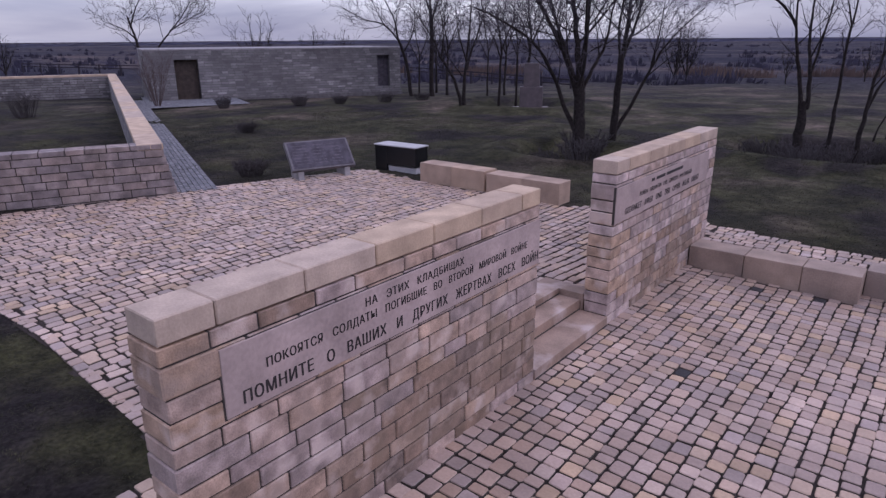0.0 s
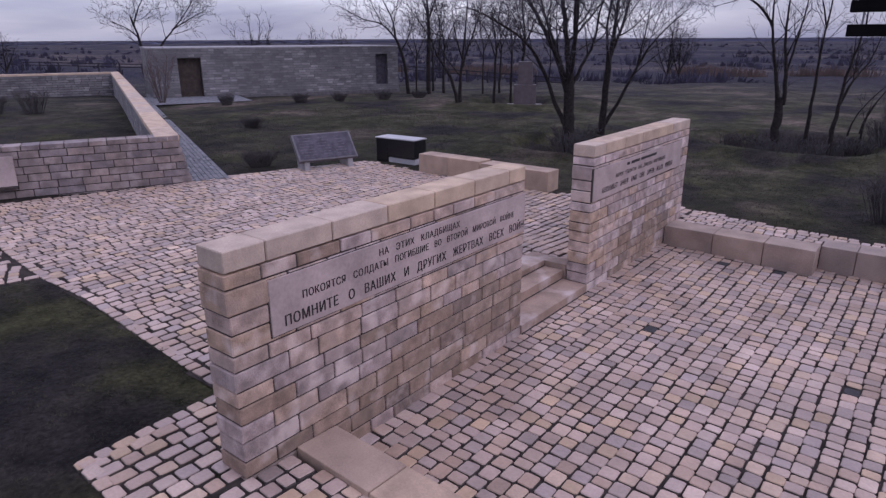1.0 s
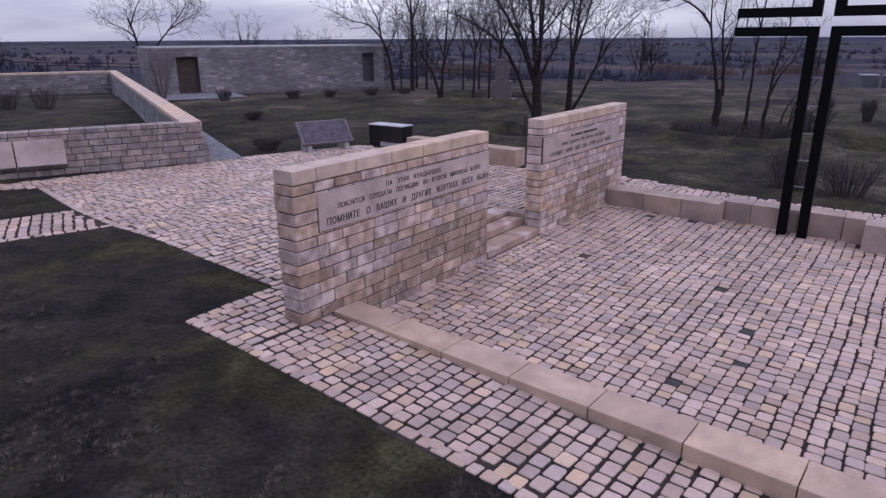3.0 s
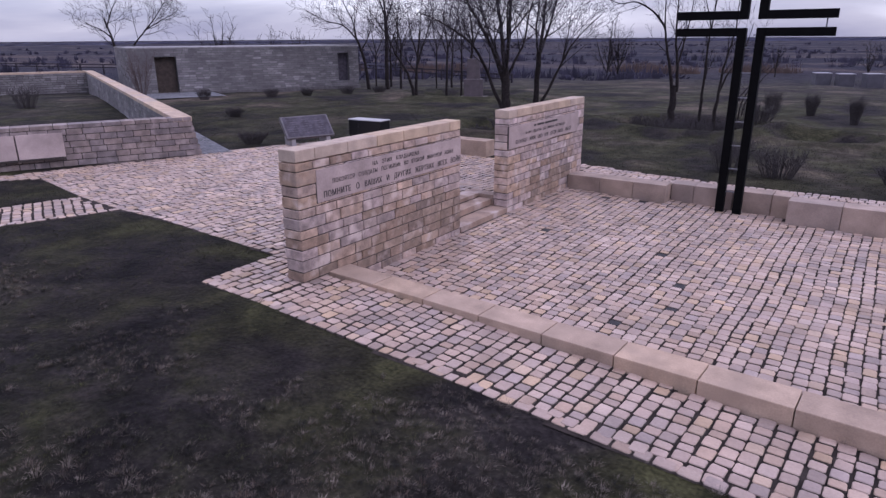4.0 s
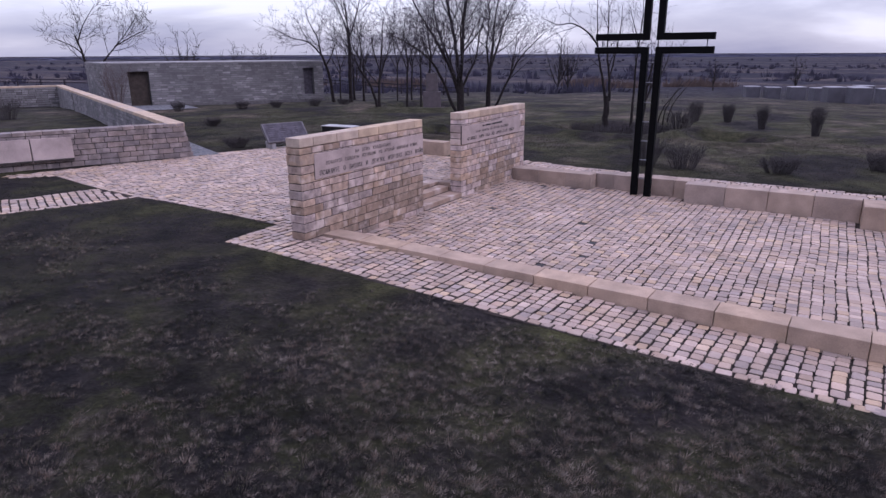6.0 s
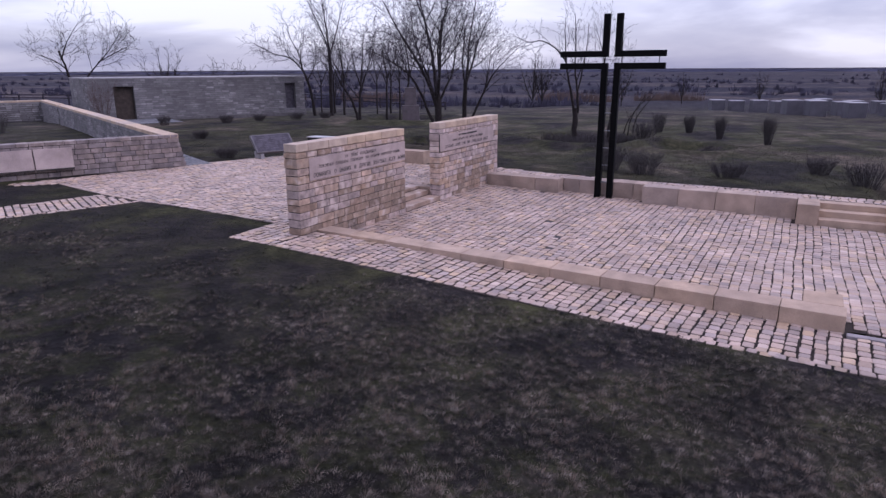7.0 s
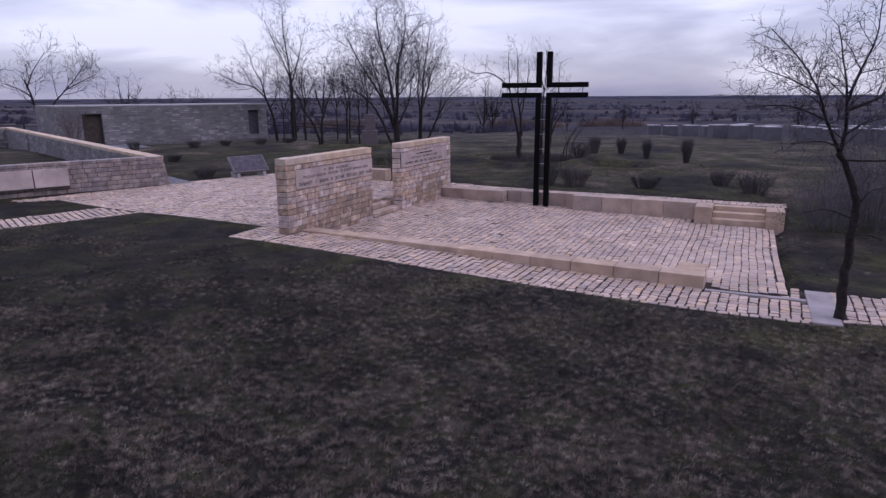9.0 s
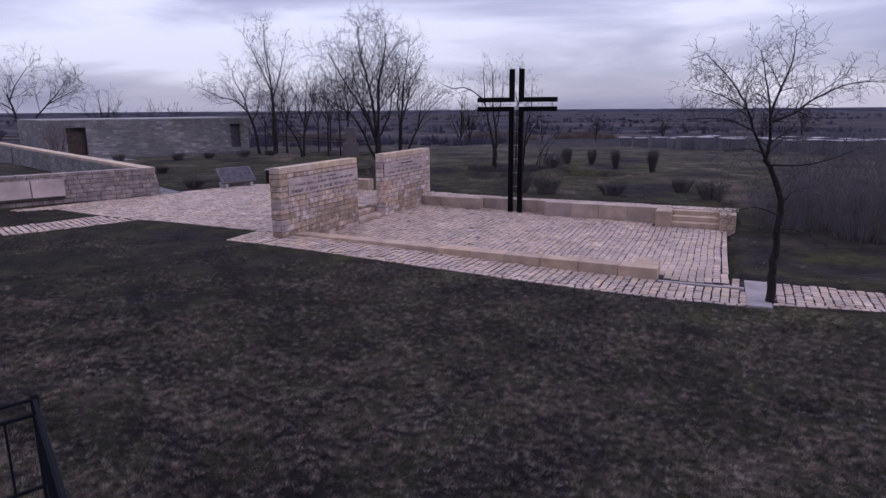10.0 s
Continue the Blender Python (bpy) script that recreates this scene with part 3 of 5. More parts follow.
# ---- left enclosure and building ----
def left_complex():
    rng = random.Random(12)
    # front wall: local x along 66 degrees, ends at the corner
    f = thing("enclosure_front_wall", "low front wall of pinkish grey sandstone bricks", "wall", (-9.70 - 9 * math.cos(radians(66)), 5.27 - 9 * math.sin(radians(66)), 0), 66)
    part("core", span(0.012, 8.98, 0.012, 0.44, -0.2, 0.95), M_MORTAR, f)
    courses(f, 9.0, 0.45, 1.04, -0.05, [0.11] + [0.155] * 7, rng, cap_len=0.42, cap=False, lo=0.30, hi=0.50, joint=0.016, brick=ENCL_BRICK, batter=0.2)
    # side wall: runs away at 156 degrees
    s = thing("enclosure_side_wall", "long low side wall of pale bricks with smooth coping", "wall", (-9.70, 5.27, 0), 156)
    part("core", span(0.46, 23.9, 0.012, 0.43, -0.9, 0.93), M_MORTAR, s)
    u = 0.0
    while u < 23.9:
        w = min(0.9, 24.0 - u)
        part("coping_block", span(u + 0.004, u + w - 0.004, -0.02, 0.47, 0.925, 1.045, 0.008), M_CAP, s)
        u += w
    brick_shell(s, 0.45, 24.0, 0.45, -0.8, 0.925, rng, M_BUILD)
    r = thing("enclosure_far_wall", "far low wall of grey bricks", "wall", (-9.70 + 24.4 * math.cos(radians(156)), 5.27 + 24.4 * math.sin(radians(156)), 0), 156)
    part("core", span(0.012, 8.2, 0.0, 0.44, -0.9, 0.90), M_MORTAR, r)
    part("coping", span(0, 8.2, -0.02, 0.47, 0.925, 1.05, 0.008), M_CAP, r)
    brick_shell(r, 0.0, 8.2, 0.45, -0.8, 0.925, rng, M_BUILD)
    b = thing("enclosure_back_wall", "low back wall of grey bricks", "wall", (-9.70 + 32.6 * math.cos(radians(156)), 5.27 + 32.6 * math.sin(radians(156)), 0), 246)
    part("core", span(0.012, 30, -0.44, 0.0, -0.9, 0.90), M_MORTAR, b)
    part("coping", span(0, 30, -0.47, 0.02, 0.925, 1.05, 0.008), M_CAP, b)
    brick_shell(b, 0.0, 30, -0.45, -0.8, 0.925, rng, M_BUILD)


def brick_shell(parent, u0, u1, thick, z0, z1, rng, mat, h=0.145, lo=0.28, hi=0.46, both=True, holes=()):
    """Thin bricks set on both faces of a long wall, joined into one mesh."""
    verts, faces = [], []
    rows = max(1, round((z1 - z0) / h))
    h = (z1 - z0) / rows
    for side in ((0.0, -1), (thick, 1)) if both else ((0.0, -1),):
        y, s = side[0], side[1] * (1 if thick > 0 else -1)
        for r in range(rows):
            u = u0 - rng.uniform(0, lo)
            while u < u1:
                w = rng.uniform(lo, hi)
                a, b = max(u, u0) + 0.006, min(u + w, u1) - 0.006
                za, zb = z0 + r * h + 0.006, z0 + (r + 1) * h - 0.006
                u += w
                for ha, hb, hz0, hz1 in holes:
                    if za < hz1 - 0.02 and zb > hz0 + 0.02 and a < hb and b > ha:
                        a, b = (a, ha) if ha - a > b - hb else (hb, b)
                if b - a < 0.05:
                    continue
                o = y + s * rng.uniform(0.002, 0.008)
                i = y - s * 0.03
                c = 0.006
                k = len(verts)
                verts += [(a, i, za), (b, i, za), (b, i, zb), (a, i, zb), (a + c, o, za + c), (b - c, o, za + c), (b - c, o, zb - c), (a + c, o, zb - c)]
                q = [(4, 5, 6, 7), (0, 1, 5, 4), (1, 2, 6, 5), (2, 3, 7, 6), (3, 0, 4, 7)]
                faces += [tuple(k + j for j in (f if s < 0 else f[::-1])) for f in q]
    ob = raw("brickwork", verts, faces, mat, parent)
    return tagged(ob, kind="stuff")


def building():
    ang, L0, L1, top, deep = 64.8, -2.6, 11.6, 2.57, 8.0
    t = thing("stone_building", "long low flat-roofed building of grey stone blocks with a doorway", "building", (-29.54, 18.30, 0), ang)
    rng = random.Random(21)
    hole = [(-1.19, 0.0, -0.2, 2.06), (10.13, 10.9, 0.32, 2.12)]
    bm = bmesh.new()
    # front wall round its openings
    for a, b, c, d in ((L0, -1.19, -0.4, top - 0.06), (-1.19, 0.0, 2.06, top - 0.06), (0.0, 10.13, -0.4, top - 0.06), (10.13, 10.9, -0.4, 0.32), (10.13, 10.9, 2.12, top - 0.06), (10.9, L1, -0.4, top - 0.06)):
        span(a, b, 0.0, 0.40, c, d, 0, 1, bm)
    part("front_wall", bm, M_FACEJOINT, t)
    brick_shell(t, L0, L1, 0.40, -0.2, top - 0.05, rng, M_BUILD, 0.138, 0.30, 0.52, False, hole)
    part("side_wall", span(L0, L0 + 0.4, 0.41, deep, -0.5, top - 0.06), M_FACEJOINT, t)
    end = brick_shell(t, 0.0, deep, 0.40, -0.3, top - 0.05, rng, M_BUILD, 0.138, 0.30, 0.52, False)
    end.matrix_basis = pose(L0, deep, 0, 0, 0, -90)
    part("side_wall", span(L1 - 0.4, L1, 0.41, deep, -0.5, top - 0.06), M_CONC, t)
    part("back_wall", span(L0 + 0.41, L1 - 0.41, deep - 0.4, deep, -0.5, top - 0.06), M_CONC, t)
    part("roof", span(L0 - 0.03, L1 + 0.03, -0.03, deep + 0.03, top - 0.05, top + 0.03, 0.008), M_CONC, t)
    door = part("door", span(-1.17, -0.02, 0.33, 0.38, -0.05, 2.05, 0.004), M_DOOR, t)
    for k in range(6):
        part("board", span(-1.165 + 0.19 * k, -0.985 + 0.19 * k, 0.318, 0.329, -0.03, 2.03, 0.004), M_DOOR, door)
    part("niche_panel", span(10.12, 10.91, 0.30, 0.36, 0.3, 2.13, 0.004), M_BOARD, t)
    part("plinth", span(L0 - 0.05, L1 + 0.05, -0.10, -0.012, -0.4, 0.03, 0.01), M_FACEJOINT, t, "dark foot of the wall")


left_complex()
building()


# ---- furniture of the terrace ----
def bench(label, x0, x1, y0, y1, top, n):
    t = thing("stone_bench", label, "bench", group="stone benches")
    w = (x1 - x0) / n
    for i in range(n):
        part("block", span(x0 + i * w + 0.003, x0 + (i + 1) * w - 0.003, y0, y1, -0.1, top, 0.012, 2), M_KERB, t)


bench("low bench of two smooth pale sandstone blocks", -6.37, -4.62, 9.38, 9.83, 0.42, 2)
bench("low bench of smooth beige sandstone beside the terrace", -4.52, -2.84, 9.30, 9.75, 0.41, 2)


def info_board():
    t = thing("information_board", "weathered bronze-coloured board sloping on two short stone legs", "sign", (-8.62, 8.45, 0), 70)
    # local x along the board, local -y towards the court
    for sx in (-0.56, 0.56):
        bm = bmesh.new()
        span(sx - 0.07, sx + 0.07, -0.30, 0.22, -0.15, 0.22, 0.012, 1, bm)
        for v in bm.verts:
            v.co.y += 0.28 * max(0, v.co.z)
        part("leg", bm, M_CONC, t, "pale stone leg")
    tilt = Matrix.Translation((0, -0.26, 0.20)) @ Matrix.Rotation(radians(48), 4, "X")
    bm = span(-0.76, 0.76, 0.0, 0.77, -0.05, 0.05, 0.012, 2)
    bm.transform(tilt)
    part("backing_slab", bm, M_BOARDSTONE, t, "grey stone slab")
    bm = span(-0.71, 0.71, 0.04, 0.73, 0.05, 0.062, 0.004)
    bm.transform(tilt)
    part("board", bm, M_BOARD, t)
    for k in range(7):
        bm = bmesh.new()
        for c in range(3):
            a = -0.64 + c * 0.44
            span(a, a + 0.36 - 0.05 * ((k * 3 + c) % 3), 0.62 - 0.08 * k, 0.635 - 0.08 * k, 0.062, 0.064, 0, 1, bm)
        bm.transform(tilt)
        part("text_bar", bm, M_BOARDTEXT, t, "faint line of unreadable writing")


info_board()


def black_box():
    t = thing("black_cabinet", "black polished cabinet with a pale flat lid", "cabinet", (-7.60, 10.12, 0), 3)
    part("side_panel", span(-0.62, -0.26, -0.24, 0.24, -0.03, 0.58, 0.006), M_BLACK, t)
    part("front_panel", span(-0.255, 0.62, -0.24, 0.24, 0.14, 0.58, 0.006), M_BLACK, t)
    part("base_strip", span(-0.25, 0.60, -0.20, 0.20, -0.03, 0.115, 0.006), M_WHITE, t, "pale base strip")
    part("lid", span(-0.64, 0.64, -0.26, 0.26, 0.585, 0.615, 0.006), M_WHITE, t, "pale flat lid")


black_box()


def plaques():
    ux, uy = math.cos(radians(66)), math.sin(radians(66))
    for i in range(4):
        u = 3.07 + 1.02 * i + 0.5
        t = thing("wall_plaque", "smooth pale stone plaque leaning on the brick wall", "plaque", (-9.70 - u * ux, 5.27 - u * uy, 0), 66, "plaques on the enclosure wall")
        bm = span(-0.495, 0.495, -0.05, -0.004, 0.0, 0.58, 0.006)
        for v in bm.verts:
            v.co.y -= 0.10 * (0.58 - v.co.z)
            v.co.z += 0.27
        part("slab", bm, M_PLATE, t)
        part("ledge", span(-0.49, 0.49, -0.14, -0.004, 0.225, 0.262, 0.004), M_MORTAR, t, "dark ledge")


plaques()


# the paler tone puts skylight on the cube tops into their colour
M_CUBETOP = material("granite top in a sky-lit tone", (0.30, 0.28, 0.30), 0.5, 2, 0.2, 40, 0.1)


def cube_field():
    rng = random.Random(8)
    first = thing("memorial_cube", "grey granite memorial cube standing on grass", "memorial stone", (0, 0, 0), 0, "memorial cubes")
    part("block", box(1.2, 1.2, 1.12, (0, 0, 0), 0.02, 1), M_CUBE, first)
    part("top_slab", span(-0.61, 0.61, -0.61, 0.61, 1.12, 1.17, 0.01), M_CUBETOP, first, "cube top in a lighter, sky-lit tone")
    spots = [(0.25, 59.6), (2.0, 59.2), (4.0, 58.0)]
    # loose rows that step back from the nearest cubes
    for row, (x, y, n) in enumerate(((6.5, 49.2, 9), (6.0, 55.0, 9), (9.0, 60.0, 9), (14.0, 64.0, 8), (20.0, 67.0, 7), (24.0, 74.0, 6))):
        for k in range(n):
            if rng.random() < 0.85 or row == 0:
                spots.append((x + 2.35 * k + rng.uniform(-0.45, 0.45), y - 1.5 * k + rng.uniform(-0.4, 0.4)))
    for i, (x, y) in enumerate(spots):
        m = pose(x, y, ground_z(x, y) - 0.04, 0, 0, 22 + rng.uniform(-4, 4))
        if i == 0:
            first.matrix_basis = m
        else:
            copy_thing(first, m)


cube_field()


def obelisk():
    t = thing("memorial_stone", "tall dark red granite stele on a pale plinth", "monument", (-12.3, 23.8, 0.0), 32)
    part("plinth", span(-0.8, 0.8, -0.55, 0.55, -0.3, 0.10, 0.02), M_SLAB, t, "pale stone plinth")
    bm = span(-0.5, 0.5, -0.2, 0.2, 0.10, 1.0, 0.02)
    part("foot_block", bm, M_RED, t)
    bm = span(-0.36, 0.36, -0.14, 0.14, 1.0, 2.0, 0.02)
    for v in bm.verts:
        v.co.x *= 1 - 0.12 * (v.co.z - 1.0)
    part("stele", bm, M_RED, t)


M_RED = material("dull red granite", (0.085, 0.066, 0.07), 0.6, 5, 0.25, 60, 0.15)
obelisk()


def rail_fence(x0, y0, x1, y1, n, z):
    t = thing("rail_fence", "old grey wooden post-and-rail fence", "fence", (x0, y0, z))
    dx, dy = (x1 - x0), (y1 - y0)
    for i in range(n):
        part("post", box(0.14, 0.14, 1.25, (dx * i / (n - 1), dy * i / (n - 1), -0.3), 0.01), M_TWIG, t)
    ang = math.atan2(dy, dx)
    for h in (0.45, 0.8):
        bm = box(math.hypot(dx, dy), 0.07, 0.1, (math.hypot(dx, dy) / 2, 0, h), 0.01)
        bm.transform(Matrix.Rotation(ang, 4, "Z"))
        part("rail", bm, M_TWIG, t)


rail_fence(-96, 33, -50, 42, 13, -0.6)
rail_fence(-46, 53, -20, 42, 9, -0.7)


def grave_fence():
    t = thing("metal_fence", "low dark blue metal fence panels meeting at a corner", "fence", FENCE_AT, 0)
    for ang, length in ((FENCE_A, 1.6), (FENCE_B, 2.2)):
        rot = Matrix.Rotation(radians(ang), 4, "Z")

        def bar(name, a, b, h0, h1, w=0.012):
            bm = span(a, b, -w, w, h0, h1, 0.003)
            bm.transform(rot)
            part(name, bm, M_FENCE, t)
        bar("top_rail", 0.0, length, 1.195, 1.217, 0.014)
        bar("middle_rail", 0.0, length, 1.075, 1.10)
        bar("low_rail", 0.0, length, 0.50, 0.525)
        k = 0.2
        while k < length:
            bar("baluster", k - 0.008, k + 0.008, 0.50, 1.09, 0.008)
            k += 0.22
    part("corner_post", box(0.042, 0.042, 1.32, (0, 0, -0.08), 0.004), M_FENCE, t)


M_FENCE = material("dark blue painted metal", (0.005, 0.0055, 0.009), 0.95, 6, 0.3, 80, 0.1)
M_FENCE.node_tree.nodes["Principled BSDF"].inputs["Specular IOR Level"].default_value = 0.15
FENCE_AT, FENCE_A, FENCE_B = (5.36, -10.05, -0.15), -113, -30
grave_fence()


# ---- side path of pavers ----
def side_path():
    rng = random.Random(4)
    o, a = Vector((-9.70, 5.27, 0)), radians(156)
    ex, ey = Vector((math.cos(a), math.sin(a), 0)), Vector((-math.sin(a), math.cos(a), 0))
    cells = []
    for i in range(int(24.5 / 0.205)):
        for j in range(9):
            cells.append((0.1 + i * 0.205 + (0.1 if j % 2 else 0), -0.09 - j * 0.105, 0.196, 0.097))
    for i in range(34):
        for j in range(44):
            cells.append((19.6 + i * 0.205 + (0.1 if j % 2 else 0), -1.04 - j * 0.105, 0.196, 0.097))
    verts, faces = [], []
    for u, v, lu, lv in cells:
        z = 0.012 + rng.uniform(-0.004, 0.004)
        k = len(verts)
        for f, dz in ((0.92, 0.0), (1.0, -0.02)):
            for sx, sy in ((-1, -1), (1, -1), (1, 1), (-1, 1)):
                p = o + ex * (u + sx * lu / 2 * f) + ey * (v + sy * lv / 2 * f)
                verts.append((p.x, p.y, z + dz))
        faces += [(k, k + 1, k + 2, k + 3)] + [(k + 4 + q, k + 4 + (q + 1) % 4, k + (q + 1) % 4, k + q) for q in range(4)]
    bv = []
    for u0, u1, v0, v1 in ((0, 24.7, -1.0, -0.02), (19.4, 26.7, -5.75, -1.0)):
        bv.append([o + ex * u + ey * v for u, v in ((u0, v0), (u1, v0), (u1, v1), (u0, v1))])
    bed = tagged(raw("path", [(p.x, p.y, 0.0) for q in bv for p in q], [(0, 1, 2, 3), (4, 5, 6, 7)], M_BED), "narrow path of grey concrete pavers along the enclosure wall", "path", kind="structure")
    tagged(raw("pavers", verts, faces, M_PATH, bed), kind="stuff")


side_path()


# ---- trees ----
def tube(verts, faces, pts, radii, sides):
    """A tapered tube along pts."""
    base = len(verts)
    prev = None
    for i, (p, r) in enumerate(zip(pts, radii)):
        d = (pts[min(i + 1, len(pts) - 1)] - pts[max(i - 1, 0)]).normalized()
        if prev is None:
            n = d.orthogonal().normalized()
        else:
            n = (prev - d * prev.dot(d)).normalized()
        prev = n
        b = d.cross(n)
        for k in range(sides):
            a = 2 * math.pi * k / sides
            verts.append(p + (n * math.cos(a) + b * math.sin(a)) * r)
    for i in range(len(pts) - 1):
        for k in range(sides):
            k2 = (k + 1) % sides
            faces.append((base + i * sides + k, base + i * sides + k2, base + (i + 1) * sides + k2, base + (i + 1) * sides + k))


class Wood:
    """Grows a leafless tree: stems laid by hand, and branches that fork finer and finer along them."""

    def __init__(self, seed, twig=0.0035, rise=0.10, droop=0.03, spread=44, dense=(2.6, 4.2, 6.0, 7.0), ratio=0.50, levels=4, bend=0.10, first=1.7, lean=0.0):
        self.rng = random.Random(seed)
        self.twig, self.rise, self.droop, self.spread, self.dense, self.ratio, self.levels, self.bend, self.first, self.lean = twig, rise, droop, spread, dense, ratio, levels, bend, first, lean
        self.wood, self.fine = ([], []), ([], [])

    def stem(self, pts, r0, r1, start=0.35, foot=1.0, sides=8, crown=1.0):
        """A limb along a few bends, rounded, with branches from start to its tip."""
        r = self.rng
        way = []
        pts = [Vector((p[0] + self.lean * max(p[2], 0), p[1], p[2])) for p in pts]
        for i in range(len(pts) - 1):
            p0, p1, p2, p3 = pts[max(i - 1, 0)], pts[i], pts[i + 1], pts[min(i + 2, len(pts) - 1)]
            for k in range(4):
                t = k / 4
                q = 0.5 * ((2 * p1) + (p2 - p0) * t + (2 * p0 - 5 * p1 + 4 * p2 - p3) * t * t + (3 * p1 - p0 - 3 * p2 + p3) * t ** 3)
                way.append(q + Vector((r.gauss(0, 1), r.gauss(0, 1), 0)) * min(0.012, r0 * 0.14))
        way.append(pts[-1])
        n = len(way) - 1
        radii = [max(r1, (r0 + (r1 - r0) * (i / n) ** 0.85) * r.uniform(0.94, 1.07)) for i in range(n + 1)]
        radii[0] *= foot
        if foot > 1:
            radii[1] *= 1 + 0.35 * (foot - 1)
        tube(*self.wood, way, radii, sides)
        length = sum((b - a).length for a, b in zip(way, way[1:]))
        self.clothe(way, radii, length, 0, start, crown)

    def clothe(self, way, radii, length, level, start, crown=1.0):
        r, n = self.rng, len(way) - 1
        count = max(2, int(length * (1 - start) * self.dense[min(level, 3)] * r.uniform(0.85, 1.15)))
        turn = r.uniform(0, 6.28)
        for k in range(count):
            t = min(0.985, start + (1 - start) * (k + r.uniform(0.1, 0.9)) / count)
            i = min(int(t * n), n - 1)
            at = way[i].lerp(way[i + 1], t * n - i)
            axis = (way[i + 1] - way[i]).normalized()
            turn += 2.4 + r.uniform(-0.6, 0.6)
            side = axis.orthogonal().normalized()
            side.rotate(Matrix.Rotation(turn, 3, axis))
            ang = radians(self.spread * r.uniform(0.65, 1.25))
            d = (axis * math.cos(ang) + side * math.sin(ang)).normalized()
            if level == 0:
                ln = self.first * crown * r.uniform(0.55, 1.15) * (1.0 - 0.55 * max(0.0, t - 0.4) / 0.6)
            else:
                ln = max(length * self.ratio * (1.1 - 0.5 * t), self.first * (0.36, 0.27, 0.19)[min(level, 3) - 1]) * r.uniform(0.6, 1.2)
            here = radii[i]
            self.branch(at, d, max(ln, 0.10), max(self.twig, min(here * r.uniform(0.42, 0.62), 0.016 * ln + 0.003)), level + 1)

    def branch(self, p, d, length, radius, level):
        r = self.rng
        n = 5 if level == 1 else 4 if level == 2 else 2
        pull = Vector((0, 0, self.rise if level <= 2 else self.rise * 0.4 - self.droop))
        curl = Vector((r.gauss(0, 1), r.gauss(0, 1), r.gauss(0, 0.6))) * self.bend
        way = [p.copy()]
        for i in range(n):
            d = (d + pull + curl * 0.5 + Vector((r.gauss(0, 1), r.gauss(0, 1), r.gauss(0, 1))) * self.bend * (0.7 if level < 2 else 0.4)).normalized()
            p = p + d * (length / n)
            way.append(p.copy())
        end = max(self.twig * 0.55, radius * 0.3)
        radii = [radius + (end - radius) * i / n for i in range(n + 1)]
        v, f = self.wood if radius > 0.009 else self.fine
        tube(v, f, way, radii, 5 if radius > 0.03 else 3)
        if level < self.levels:
            self.clothe(way, radii, length, level, 0.18)


def plant(g, at, label, turn=39, twigs=None, group="leafless trees"):
    t = thing("tree", label, "tree", at, turn, group)
    raw("trunk", *g.wood, M_BARK, t, True)
    c = raw("crown", *g.fine, twigs or M_TWIG, t)
    c["label"] = "bare grey twigs"
    return t


# the big tree behind the court: a stout bole with a low left limb, forking at two metres
g = Wood(11, lean=-0.06, twig=0.0042, dense=(4.2, 6.0, 7.0, 8.0), first=1.9, rise=0.06, droop=0.10)
g.stem([(0, 0, -0.5), (-0.02, 0, 0.3), (0.02, 0, 1.0), (0.04, 0, 1.6), (0.05, 0, 2.2)], 0.19, 0.13, 0.75, 1.3, 10, 0.4)
g.stem([(-0.08, 0, 0.85), (-0.32, 0.05, 1.35), (-0.62, 0.1, 2.2), (-1.1, 0.1, 3.0), (-2.0, 0.0, 3.6), (-2.7, -0.1, 3.9)], 0.075, 0.014, 0.3)
g.stem([(0.0, 0, 1.7), (-0.30, -0.1, 2.6), (-0.75, -0.3, 3.5), (-1.35, -0.5, 4.5), (-1.9, -0.6, 5.6)], 0.085, 0.012, 0.25)
g.stem([(0.04, 0, 2.0), (0.0, 0.1, 3.0), (-0.1, 0.2, 4.2), (-0.35, 0.2, 5.6), (-0.4, 0.2, 6.9)], 0.10, 0.012, 0.22)
g.stem([(0.05, 0, 2.1), (0.22, 0.0, 3.2), (0.35, 0.0, 4.5), (0.75, 0.1, 5.8), (0.8, 0.1, 6.6)], 0.075, 0.012, 0.25)
g.stem([(0.06, 0, 1.75), (0.4, 0.1, 2.35), (0.75, 0.2, 3.0), (1.0, 0.3, 4.0), (1.5, 0.3, 5.2)], 0.06, 0.010, 0.3)
g.stem([(0.0, 0.05, 1.9), (-0.2, 0.5, 2.8), (-0.5, 1.1, 4.0), (-0.6, 1.6, 5.4)], 0.07, 0.011, 0.25)
g.stem([(0.02, -0.05, 1.9), (0.1, -0.5, 2.8), (0.0, -1.1, 3.9), (0.2, -1.5, 5.0)], 0.06, 0.011, 0.25)
plant(g, (-4.97, 14.2, -0.1), "large leafless tree with a forked dark trunk", 39, M_LIGHTTWIG)
# its neighbour, one upright stem and one leaning away
g = Wood(23, lean=-0.06, twig=0.0042, dense=(4.2, 6.0, 7.0, 8.0), first=1.6, rise=0.08, droop=0.06)
g.stem([(0, 0, -0.4), (0.06, 0, 0.6), (0.16, 0, 1.6), (0.26, 0, 2.7)], 0.13, 0.085, 0.9, 1.3, 9, 0.5)
g.stem([(0.26, 0, 2.6), (0.42, 0, 3.5), (0.6, 0.1, 4.6), (1.0, 0.1, 6.3)], 0.08, 0.011, 0.15)
g.stem([(0.25, 0, 2.5), (0.62, 0.2, 3.3), (0.95, 0.3, 4.2), (1.7, 0.4, 5.6)], 0.06, 0.010, 0.2)
